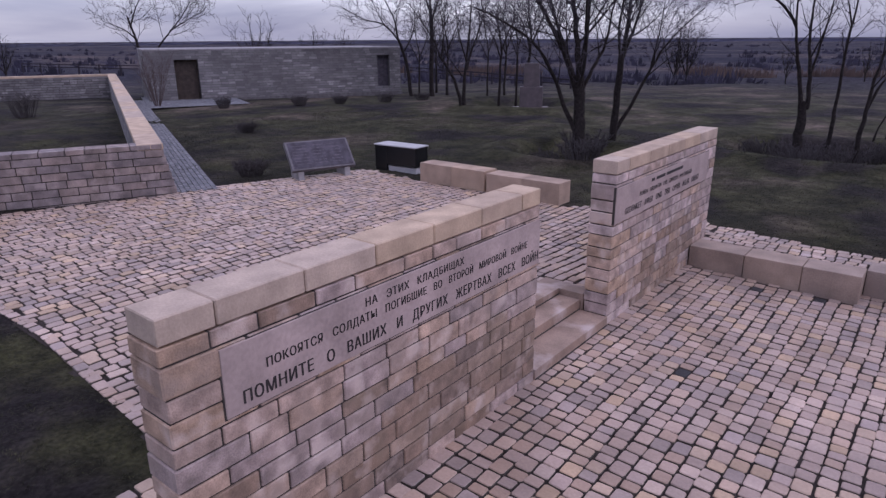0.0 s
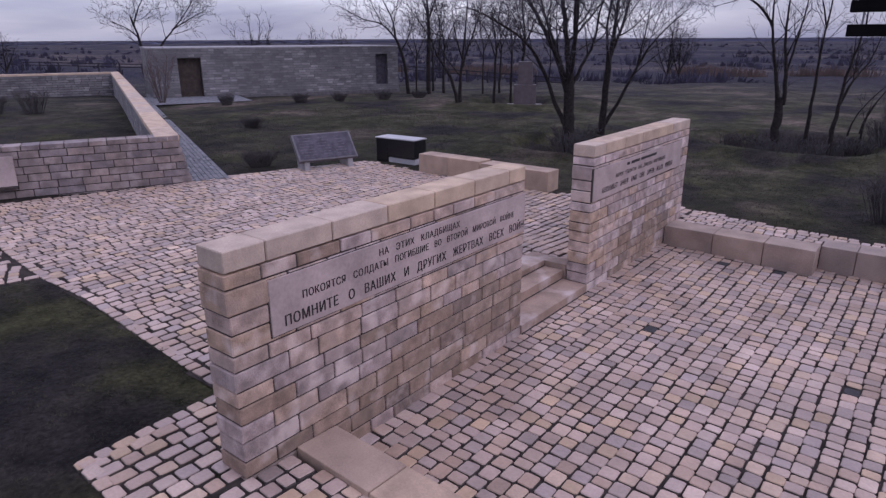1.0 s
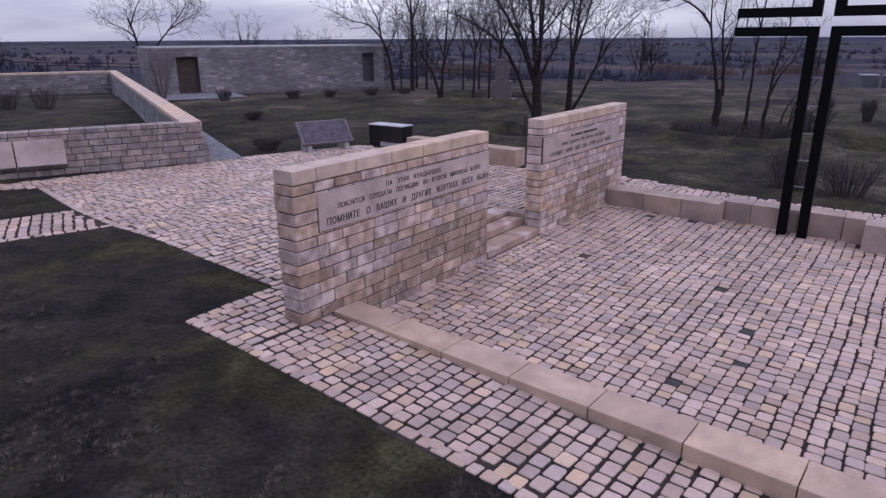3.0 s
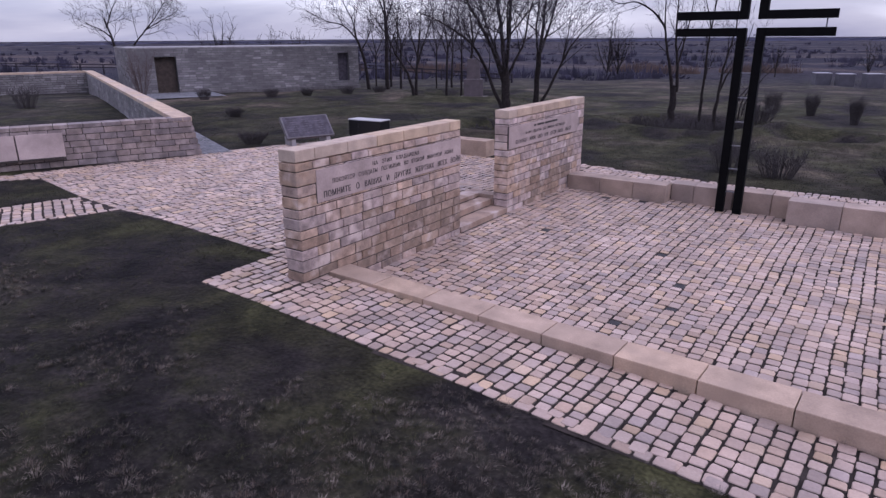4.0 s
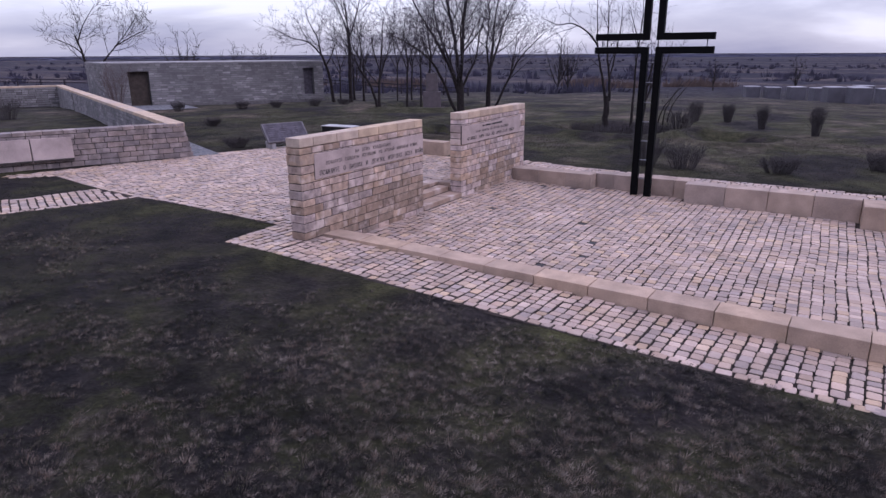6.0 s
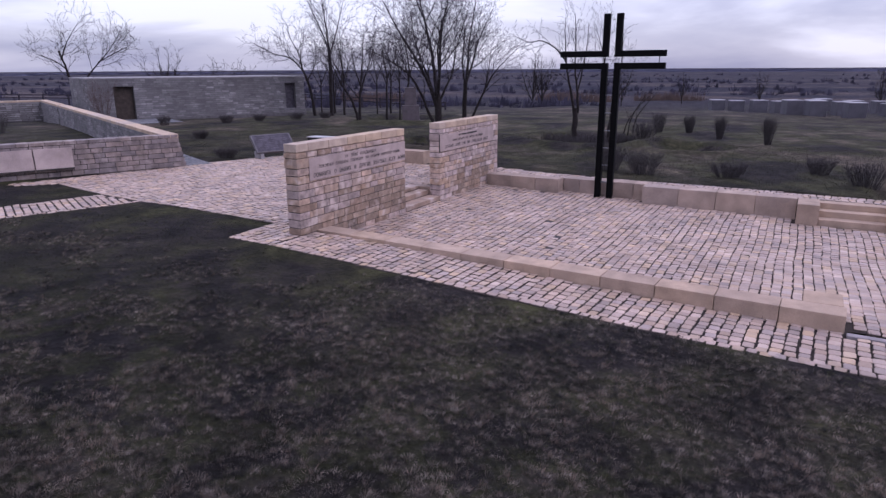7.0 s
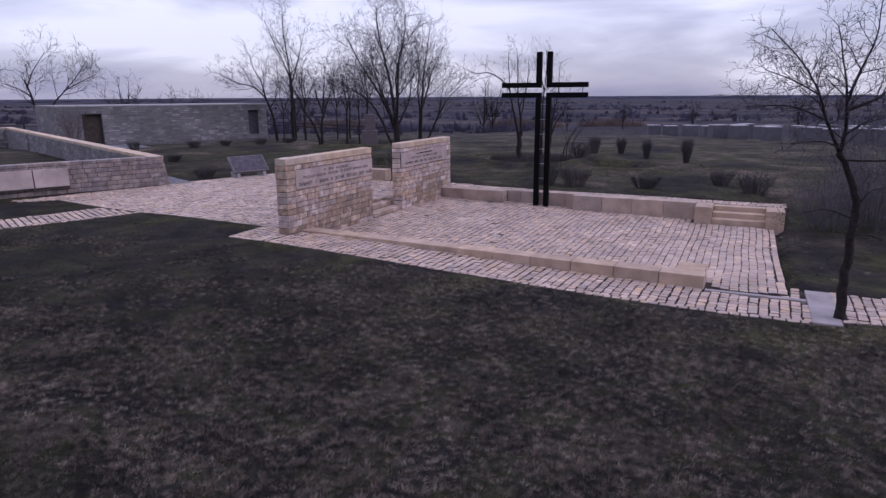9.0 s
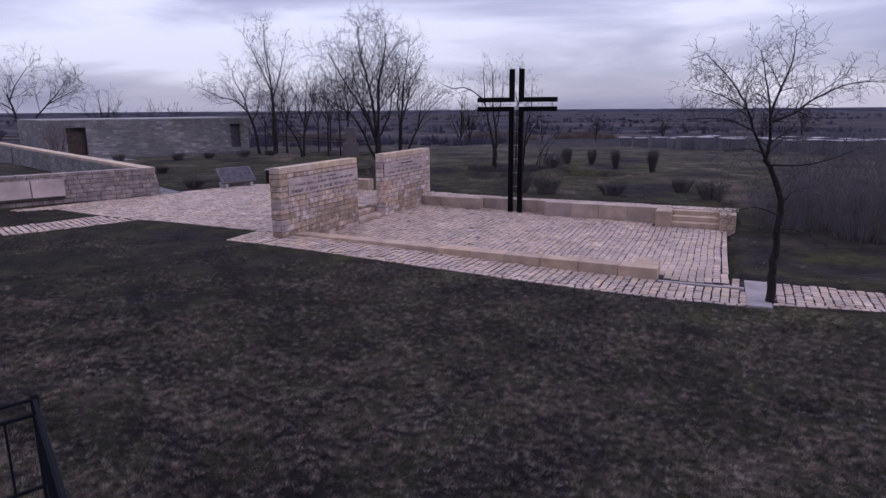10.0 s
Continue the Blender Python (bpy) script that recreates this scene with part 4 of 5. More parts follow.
g.stem([(0.24, 0, 2.4), (0.1, -0.3, 3.4), (0.2, -0.6, 4.6), (0.0, -0.8, 5.6)], 0.05, 0.010, 0.2)
g.stem([(0.08, 0, 0.5), (0.55, 0.05, 1.2), (1.15, 0.1, 2.3), (1.7, 0.1, 3.1), (2.6, 0.1, 3.9)], 0.07, 0.010, 0.4)
g.stem([(1.1, 0.1, 2.2), (1.4, 0.3, 3.2), (1.6, 0.4, 4.2)], 0.035, 0.008, 0.2)
plant(g, (-5.2, 16.75, -0.1), "leafless tree with one upright and one leaning stem", 39, M_LIGHTTWIG)
# the trees of the hollow
THINNER = dict(lean=-0.15, twig=0.0042, dense=(3.6, 5.2, 6.5, 7.5), first=1.15, ratio=0.48, rise=0.09)
g = Wood(31, **THINNER)
g.stem([(0, 0, -0.3), (0.03, 0, 0.5), (0.1, 0, 1.1), (0.2, 0, 1.8)], 0.145, 0.10, 0.95, 1.2, 10, 0.3)
g.stem([(0.14, 0, 1.6), (0.07, 0, 2.4), (-0.02, 0, 3.3), (0.0, 0, 4.2), (0.15, 0.1, 5.4)], 0.070, 0.010, 0.35)
g.stem([(0.26, 0, 1.6), (0.35, 0, 2.4), (0.38, 0.1, 3.4), (0.5, 0.1, 4.4), (0.6, 0.1, 5.6)], 0.066, 0.010, 0.35)
g.stem([(-0.02, 0, 3.7), (-0.4, 0, 4.2), (-1.0, -0.1, 4.5), (-1.6, -0.2, 4.45), (-2.2, -0.2, 4.7)], 0.04, 0.008, 0.25)
g.stem([(0.36, 0, 2.5), (0.65, 0.1, 3.2), (0.95, 0.1, 4.2), (1.15, 0.1, 5.2)], 0.04, 0.008, 0.3)
plant(g, (-0.45, 18.0, -0.40), "leafless tree with a mossy forked bole in a hollow")
g = Wood(32, **THINNER)
g.stem([(0, 0, -0.3), (0.12, 0, 0.9), (0.25, 0, 1.7), (0.5, 0, 3.2), (0.85, 0.1, 4.4), (1.0, 0.1, 5.6)], 0.075, 0.010, 0.5, 1.2)
g.stem([(0.62, 0, 3.6), (0.6, 0.2, 4.3), (0.5, 0.3, 5.0)], 0.03, 0.008, 0.2)
plant(g, (-0.1, 20.3, -0.35), "slender leafless tree in a hollow")
g = Wood(33, **THINNER)
g.stem([(0, 0, -0.3), (0.15, 0, 0.7), (0.32, 0, 1.5), (0.6, 0, 2.6), (0.95, 0, 3.6), (1.1, 0, 4.6)], 0.085, 0.010, 0.5, 1.2)
g.stem([(0.36, 0, 1.6), (0.75, 0.1, 2.2), (1.3, 0.2, 2.8), (1.7, 0.2, 3.8)], 0.045, 0.008, 0.35)
plant(g, (0.77, 18.5, -0.35), "slender leaning leafless tree in a hollow")
for sd, at, dx in ((34, (0.85, 20.6, -0.25), 0.9), (35, (1.3, 19.4, -0.25), 0.55), (36, (1.1, 21.2, -0.2), 0.8)):
    g = Wood(sd, twig=0.0034, dense=(2.4, 3.0, 4.0, 4.0), first=0.7)
    g.stem([(0, 0, -0.2), (0.12, 0, 0.5), (0.3 * dx, 0, 1.0), (0.7 * dx, 0, 1.5), (1.5 * dx, 0, 2.2)], 0.04, 0.008, 0.4)
    plant(g, at, "small leaning leafless tree")
# the grove beyond the terrace
GROVE = dict(twig=0.0070, dense=(3.4, 4.6, 5.6, 6.0), first=1.6, ratio=0.50)
g = Wood(41, **{**GROVE, "first": 1.9})
g.stem([(0, 0, -0.3), (-0.12, 0, 1.0), (-0.35, 0, 2.2), (-0.75, 0, 3.2)], 0.12, 0.07, 0.8, 1.2)
g.stem([(-0.7, 0, 3.1), (-1.5, 0.1, 3.9), (-2.6, 0.1, 4.2), (-3.9, 0.1, 4.9)], 0.06, 0.010, 0.1)
g.stem([(-0.7, 0, 3.1), (-0.9, 0.3, 4.2), (-1.4, 0.5, 5.2), (-1.6, 0.5, 6.2)], 0.06, 0.010, 0.1)
g.stem([(-0.4, 0, 2.4), (0.1, -0.2, 3.3), (0.3, -0.3, 4.2), (0.2, -0.3, 5.4)], 0.045, 0.010, 0.2)
plant(g, (-22.6, 27.5, -0.1), "leafless tree leaning out of a small grove")
g = Wood(42, **{**GROVE, "first": 1.8, "rise": 0.14})
g.stem([(0, 0, -0.3), (0.0, 0, 1.6), (0.05, 0, 3.2), (0.0, 0, 4.6)], 0.15, 0.09, 0.7, 1.2)
g.stem([(0.0, 0, 4.4), (-0.4, 0, 5.6), (-1.0, 0, 7.0), (-1.6, 0, 8.6)], 0.06, 0.010, 0.15)
g.stem([(0.0, 0, 4.5), (-0.1, 0.2, 6.0), (-0.3, 0.3, 7.6), (-0.3, 0.3, 9.6)], 0.07, 0.010, 0.15)
g.stem([(0.02, 0, 4.0), (0.5, 0.1, 5.4), (0.9, 0.2, 6.8), (1.3, 0.2, 8.2)], 0.06, 0.010, 0.15)
plant(g, (-21.9, 28.5, -0.1), "tall leafless tree rising over a small grove", 39, M_LIGHTTWIG)
g = Wood(44, **{**GROVE, "first": 1.6})
g.stem([(0, 0, -0.3), (-0.05, 0, 0.4), (-0.35, 0, 1.4), (-0.95, 0, 2.4), (-1.3, 0, 3.2), (-2.3, 0, 4.6)], 0.11, 0.012, 0.42, 1.2)
g.stem([(-0.9, 0, 2.3), (-0.8, 0.2, 3.4), (-1.0, 0.3, 4.6)], 0.05, 0.010, 0.15)
g.stem([(0.05, 0, -0.3), (0.1, 0, 0.6), (0.16, 0, 1.8), (0.3, 0, 3.2), (0.5, 0, 5.2)], 0.12, 0.012, 0.38, 1.2)
g.stem([(0.15, 0, 1.7), (0.5, 0, 2.8), (0.95, 0.1, 4.0), (1.1, 0.1, 5.0)], 0.05, 0.010, 0.2)
g.stem([(0.2, 0, 2.2), (-0.1, -0.2, 3.2), (-0.3, -0.4, 4.4)], 0.045, 0.010, 0.2)
plant(g, (-15.0, 22.3, -0.1), "leafless tree with two stems parting from the root")
for k, (x, y, h, r, lean, sd) in enumerate([(-21.9, 27.4, 4.6, 0.06, 0.05, 43), (-21.4, 29.3, 5.4, 0.09, 0.10, 45), (-17.3, 27.6, 5.2, 0.06, 0.0, 46), (-14.8, 25.0, 5.6, 0.08, 0.1, 47),
                                            (-14.6, 26.2, 5.8, 0.07, 0.0, 48), (-13.6, 25.4, 6.2, 0.10, 0.35, 49), (-18.8, 31.5, 5.5, 0.08, 0.1, 50), (-24.0, 31.5, 5.5, 0.08, 0.0, 51)]):
    g = Wood(sd, **{**GROVE, "first": 1.5, "droop": 0.16})
    g.stem([(0, 0, -0.3), (lean * 0.2, 0, h * 0.25), (lean * 0.6, 0, h * 0.5), (lean * 0.7 - 0.2, 0.1, h * 0.75), (lean * 0.6, 0, h)], r, 0.010, 0.38, 1.2)
    g.stem([(lean * 0.6, 0, h * 0.45), (lean + 0.4, 0.1, h * 0.66), (lean + 0.9, 0.3, h * 0.85)], r * 0.55, 0.010, 0.2)
    g.stem([(lean * 0.5, 0, h * 0.4), (lean - 0.5, 0.1, h * 0.6), (lean - 1.1, 0.3, h * 0.75)], r * 0.5, 0.010, 0.2)
    plant(g, (x, y, -0.1), "leafless tree in a small grove on the grass", 39, M_LIGHTTWIG if k > 1 else None)
# tree by the end of the court walk
g = Wood(63, lean=-0.10, twig=0.0030, dense=(11.0, 13.0, 15.0, 15.0), first=0.62, ratio=0.46, rise=0.03, droop=0.0, spread=50, bend=0.15)
g.stem([(0, 0, -0.3), (0.02, 0, 0.1), (0.07, 0, 0.7), (0.15, 0, 1.25), (0.20, 0, 1.75), (0.10, 0.02, 2.15), (-0.06, 0.04, 2.45)], 0.082, 0.038, 0.55, 1.25, 9, 0.6)
g.stem([(-0.05, 0.04, 2.4), (0.03, 0.03, 2.75), (0.02, 0.0, 3.2), (-0.02, 0.0, 3.6), (-0.1, 0.05, 4.2)], 0.034, 0.006, 0.1)
g.stem([(-0.04, 0.04, 2.45), (-0.2, 0.1, 2.9), (-0.32, 0.1, 3.3), (-0.55, 0.1, 3.7), (-0.95, 0.15, 4.15)], 0.028, 0.006, 0.2)
g.stem([(-0.3, 0.1, 3.25), (-0.7, 0.0, 3.45), (-1.15, -0.1, 3.6)], 0.015, 0.005, 0.15)
g.stem([(-0.2, 0.1, 2.9), (-0.6, 0.3, 3.1), (-1.2, 0.4, 3.1)], 0.014, 0.005, 0.15)
g.stem([(0.02, 0.0, 3.15), (0.2, 0.0, 3.6), (0.35, -0.05, 4.0), (0.42, -0.05, 4.5)], 0.024, 0.005, 0.15)
g.stem([(0.03, 0.0, 3.05), (0.45, 0.05, 3.2), (0.8, 0.1, 3.42), (1.35, 0.1, 3.65), (1.95, 0.1, 3.7)], 0.026, 0.005, 0.2)
g.stem([(0.03, 0.02, 2.7), (0.3, 0.2, 2.82), (0.85, 0.4, 2.95)], 0.014, 0.005, 0.25)
g.stem([(0.0, 0.0, 2.35), (0.5, -0.1, 2.35), (0.9, -0.2, 2.45), (1.35, -0.3, 2.65)], 0.016, 0.005, 0.3)
g.stem([(-0.03, 0.0, 2.5), (-0.35, -0.1, 2.62), (-0.85, -0.2, 2.6)], 0.013, 0.005, 0.25)
g.stem([(0.18, 0.0, 1.65), (0.4, 0.0, 1.9), (0.7, 0.1, 1.95)], 0.014, 0.005, 0.3)
g.stem([(0.16, 0.0, 1.25), (0.5, 0.1, 1.22), (0.95, 0.2, 1.0)], 0.011, 0.004, 0.3)
g.stem([(0.15, 0.0, 1.5), (-0.2, 0.1, 1.62), (-0.6, 0.2, 1.5)], 0.010, 0.004, 0.3)
plant(g, (10.80, -0.72, -0.2), "small crooked leafless tree beside the paved walk", 23, M_PALETWIG)
# behind and beside the building
g = Wood(71, lean=0.35, twig=0.0095, dense=(2.6, 3.6, 4.6, 4.5), first=2.2, ratio=0.50)
g.stem([(0, 0, -0.4), (-0.3, 0, 0.9), (-0.9, 0, 2.1), (-1.7, 0, 3.6), (-2.3, 0, 4.6)], 0.16, 0.05, 0.55, 1.2)
g.stem([(-1.5, 0, 3.3), (-2.4, 0, 3.9), (-3.8, 0, 4.4)], 0.06, 0.012, 0.1)
g.stem([(-2.0, 0, 4.0), (-1.9, 0, 5.2), (-1.4, 0, 6.6)], 0.06, 0.012, 0.1)
g.stem([(-0.6, 0, 1.6), (0.1, 0.2, 3.2), (0.9, 0.3, 4.6), (1.4, 0.3, 6.0)], 0.08, 0.012, 0.3)
g.stem([(0.4, 0.2, 3.8), (1.3, 0.2, 4.4), (2.3, 0.2, 5.0)], 0.05, 0.012, 0.1)
plant(g, (-38.3, 19.95, -0.2), "leafless tree leaning beside the building")


def far_tree(x, y, h, sd, twig=0.009, label="distant leafless tree on the plain"):
    r = random.Random(sd)
    g = Wood(sd, twig=twig * 1.7, dense=(2.6, 3.6, 4.0, 4.0), first=h * 0.30, levels=3, rise=0.12)
    a = r.uniform(-0.4, 0.4)
    g.stem([(0, 0, -0.3), (a * 0.3, 0, h * 0.3), (a * 0.6, 0, h * 0.6), (a, 0, h)], 0.022 * h, 0.012, 0.3)
    for q in (-1, 1, 0.4):
        b = r.uniform(0.12, 0.3)
        g.stem([(a * 0.2, 0, h * b), (q * h * 0.12, q * 0.2, h * (b + 0.22)), (q * h * r.uniform(0.2, 0.32), q * 0.4, h * r.uniform(0.72, 0.95))], 0.013 * h, 0.012, 0.2)
    plant(g, (x, y, ground_z(x, y) - 0.1), label, 39)


far_tree(-49.0, 36.0, 6.2, 72, 0.007, "leafless tree beyond the building")
for x, y, h, sd in ((-52, 40, 4.5, 73), (-60, 52, 5.6, 74), (-63, 60, 5.2, 75), (-70, 66, 4.5, 76), (-48, 62, 4.4, 77), (-19.5, 61.5, 6.0, 78), (-18.6, 62.4, 5.4, 79), (-12, 72, 3.4, 80), (-6, 78, 3.6, 81), (3, 75, 3.6, 82), (22, 110, 5.5, 83), (-75, 24, 5.0, 84), (14, 66, 4.0, 85)):
    far_tree(x, y, h, sd)


def shrub(at, height, width, seed, label, stems=26, mat=None, group="shrubs", twig=0.004, foot=0.28):
    r = random.Random(seed)
    g = Wood(seed, twig=twig, dense=(5.0 / height, 8.0 / height, 6.0, 6.0), first=height * 0.45, levels=2, spread=34, rise=0.04, bend=0.13)
    for i in range(stems):
        a, q = r.uniform(0, 6.28), r.random() ** 0.5
        lean = width / height * (0.8 - foot) * q
        h, c, d = height * r.uniform(0.65, 1.05), math.cos(a), math.sin(a)
        k = q * width * foot
        g.stem([(c * k, d * k, -0.08), (c * (k + lean * h * 0.35), d * (k + lean * h * 0.35), h * 0.5), (c * (k + lean * h * 0.6), d * (k + lean * h * 0.6), h)], twig * 2.2, twig * 0.6, 0.3, 1.0, 3)
    t = thing("shrub", label, "shrub", at, 0, group)
    verts, faces = g.wood
    k = len(verts)
    part_v = verts + g.fine[0]
    part_f = faces + [tuple(i + k for i in f) for f in g.fine[1]]
    raw("twig_clump", part_v, part_f, mat or M_SHRUB, t)
    return t


M_SHRUB = material("dark bare shrub twigs", (0.050, 0.042, 0.043), 0.95, 10, 0.35, 60, 0.3)
M_HAZETWIG = material("pale grey tangled twigs", (0.105, 0.092, 0.100), 0.95, 3, 0.4, 60, 0.2)
M_REDTWIG = material("reddish bare shrub twigs", (0.085, 0.06, 0.058), 0.95, 10, 0.35, 60, 0.3)
shrub((-27.9, 14.9, 0), 2.2, 1.6, 1, "bare reddish shrub in front of the building", 34, M_REDTWIG, "shrubs", 0.007, 0.06)
for i, (x, y, h, w) in enumerate([(-10.0, 7.5, 0.27, 0.75), (-16.4, 11.9, 0.25, 0.7), (-24.3, 16.2, 0.45, 0.7), (-22.6, 19.3, 0.35, 0.8), (-20.6, 23.2, 0.35, 0.9), (-21.6, 21.0, 0.3, 0.7), (-19.9, 25.3, 0.3, 0.8),
                                  (-28.6, 9.3, 0.9, 1.2), (-30.0, 8.2, 0.8, 1.1), (6.8, 20.5, 0.95, 0.45), (4.8, 22.1, 0.85, 0.4), (3.2, 24.2, 0.7, 0.5), (1.8, 24.0, 0.8, 0.6), (4.0, 10.6, 0.6, 1.0), (2.9, 10.8, 0.7, 1.0), (6.3, 11.0, 0.32, 0.9),
                                  (8.6, 12.6, 0.4, 0.8), (9.7, 11.2, 0.5, 1.1)]):
    shrub((x, y, ground_z(x, y)), h, w, 100 + i, "small dark bare shrub on the grass", 90, None, "shrubs", 0.0040)
for i, (x, y, h, w) in enumerate([(-1.5, 18.2, 0.6, 1.2), (-0.4, 17.3, 0.55, 1.2), (0.5, 18.3, 0.6, 1.3), (1.3, 19.0, 0.6, 1.2), (2.0, 19.8, 0.6, 1.2), (-0.7, 18.9, 0.6, 1.2), (-4.4, 13.2, 0.45, 1.1), (-6.0, 14.2, 0.4, 1.0), (-5.6, 15.8, 0.5, 1.2)]):
    shrub((x, y, ground_z(x, y) - 0.03), h, w, 170 + i, "low dark scrub at the foot of the trees", 60, None, "shrubs", 0.008)
for i, (x, y, h, w) in enumerate([(11.6, 8.3, 1.3, 2.0), (12.6, 9.2, 1.9, 2.4), (13.6, 7.6, 1.6, 2.4), (14.6, 9.0, 2.2, 2.6), (15.8, 7.4, 2.0, 2.6), (16.8, 9.2, 2.4, 2.6), (13.2, 11.2, 1.9, 2.4), (17.8, 7.0, 2.0, 2.4), (18.8, 9.6, 2.4, 2.8), (15.4, 11.6, 2.2, 2.6)]):
    shrub((x, y, ground_z(x, y) - 0.05), h, w, 140 + i, "large tangled grey leafless shrub", 110, M_HAZETWIG, "shrubs", 0.0042)


# ---- far woods and reeds ----
def far_bands():
    r = random.Random(77)
    verts, faces = [], []

    def clump(x, y, z, w, h):
        k = len(verts)
        n = 7
        for i in range(n):
            verts.append((x + (i / (n - 1) - 0.5) * w, y, z - 0.5))
        for i in range(n):
            e = 1 - abs(i / (n - 1) - 0.5) * 1.4
            verts.append((x + (i / (n - 1) - 0.5) * w * 0.9, y + r.uniform(-1, 1), z + h * e * r.uniform(0.6, 1.1)))
        for i in range(n - 1):
            faces.append((k + i, k + i + 1, k + n + i + 1, k + n + i))
    # bare bushes: fans of slim shoots, in loose belts across the plain
    for i in range(2600):
        d = 62 + 380 * r.random() ** 1.6
        a = r.uniform(radians(60), radians(168))
        x, y = d * math.cos(a), d * math.sin(a)
        if wob(x * 0.35, y, 24, 4.4) < 0.08 or (x > -4 and y < 95 and x < 45):
            continue
        z, w, h = ground_z(x, y) - 0.1, r.uniform(0.8, 2.6), r.uniform(0.5, 1.7)
        for k in range(16):
            q, e = r.uniform(0, 6.28), r.random()
            bx, by = x + math.cos(q) * w * e * 0.5, y + math.sin(q) * w * e * 0.5
            t, hh = 0.045 * (1 + d / 130), h * r.uniform(0.6, 1.1) * (1.1 - 0.5 * e)
            j = len(verts)
            verts.extend([(bx - t, by - t, z), (bx + t, by + t, z), (bx + math.cos(q) * w * 0.3 * e + r.uniform(-0.2, 0.2), by + math.sin(q) * w * 0.3 * e, z + hh)])
            faces.append((j, j + 1, j + 2))
    tagged(raw("far_woods", verts, faces, M_FARWOOD), "distant haze-tinted belts of bare scrub and trees", "woods", kind="stuff")
    verts.clear()
    faces.clear()
    # reeds in the wet ground far behind the trees
    for cx, cy, rx, ry, n in ((-46, 70, 7, 3, 1000), (-21, 82, 6, 3, 900), (-9, 86, 5, 2.5, 500), (-62, 66, 5, 3, 500)):
        for i in range(n):
            q, e = r.uniform(0, 6.28), r.random() ** 0.6
            x, y = cx + rx * e * math.cos(q), cy + ry * e * math.sin(q)
            z, h = ground_z(x, y) - 0.1, r.uniform(0.6, 1.5)
            j = len(verts)
            verts.extend([(x - 0.04, y - 0.04, z), (x + 0.04, y + 0.04, z), (x + r.uniform(-0.25, 0.35), y + r.uniform(-0.2, 0.2), z + h)])
            faces.append((j, j + 1, j + 2))
    tagged(raw("reeds", verts, faces, M_REED), "reddish dry reeds on wet ground", "reeds", kind="stuff")
    verts.clear()
    faces.clear()
    for i in range(500):
        a = r.uniform(radians(50), radians(175))
        d = r.uniform(700, 1500)
        clump(d * math.cos(a), d * math.sin(a), -1.6, r.uniform(90, 240), r.uniform(0.5, 1.5))
    tagged(raw("horizon_woods", verts, faces, M_HAZEWOOD), "woods along the horizon, tinted haze blue", "woods", kind="stuff")


# scrub and horizon woods carry the blue of distance haze in their base colour
M_FARWOOD = material("haze-tinted distant scrub", (0.042, 0.038, 0.064), 0.97, 0.3, 0.4, 2.0, 0.2)
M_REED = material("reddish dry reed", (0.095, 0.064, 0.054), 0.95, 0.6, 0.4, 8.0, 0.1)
M_HAZEWOOD = material("haze-tinted horizon woods", (0.10, 0.10, 0.155), 0.97, 0.05, 0.3, 0.5, 0.1)
far_bands()


# ---- grass ----
def grass(name, label, mat, areas, seed, height, blades, spread, width, keep):
    """Clumps of leaning blades, one slim triangle each."""
    r = np.random.default_rng(seed)
    spots = []
    for x0, x1, y0, y1, n in areas:
        step = math.sqrt((x1 - x0) * (y1 - y0) / n)
        gx, gy = np.meshgrid(np.arange(x0, x1, step), np.arange(y0, y1, step))
        gx = gx.ravel() + r.uniform(-0.42, 0.42, gx.size) * step
        gy = gy.ravel() + r.uniform(-0.42, 0.42, gy.size) * step
        for x, y in zip(gx, gy):
            if keep(x, y) and not paved(x, y):
                spots.append((x, y, ground_z(x, y) - 0.02))
    p = np.repeat(np.array(spots), blades, axis=0)
    n = len(p)
    size = np.repeat(r.uniform(0.55, 1.25, len(spots)), blades)
    a, q = r.uniform(0, 2 * np.pi, n), r.uniform(0.1, 1.0, n)
    ca, sa_ = np.cos(a), np.sin(a)
    root = p + np.stack([ca * q, sa_ * q, np.zeros(n)], 1) * (spread * 0.5)
    h = height * size * r.uniform(0.5, 1.1, n) * (1.15 - 0.65 * q)
    out = height * size * q * 0.75
    w = width * r.uniform(0.6, 1.3, n)
    turn = a + r.uniform(-0.9, 0.9, n) + np.pi / 2
    side = np.stack([np.cos(turn) * w, np.sin(turn) * w, np.zeros(n)], 1)
    wind = height * size * 0.22
    tip = root + np.stack([ca * out + 0.8 * wind + r.normal(0, 0.012, n), sa_ * out + 0.45 * wind + r.normal(0, 0.012, n), h], 1)
    verts = np.stack([root - side, root + side, tip], 1).reshape(-1, 3)
    me = bpy.data.meshes.new(name)
    me.vertices.add(3 * n)
    me.vertices.foreach_set("co", verts.ravel())
    me.loops.add(3 * n)
    me.loops.foreach_set("vertex_index", np.arange(3 * n, dtype=np.int32))
    me.polygons.add(n)
    me.polygons.foreach_set("loop_start", np.arange(0, 3 * n, 3, dtype=np.int32))
    me.update()
    me.materials.append(mat)
    return tagged(new(name, me), label, "grass", kind="stuff")


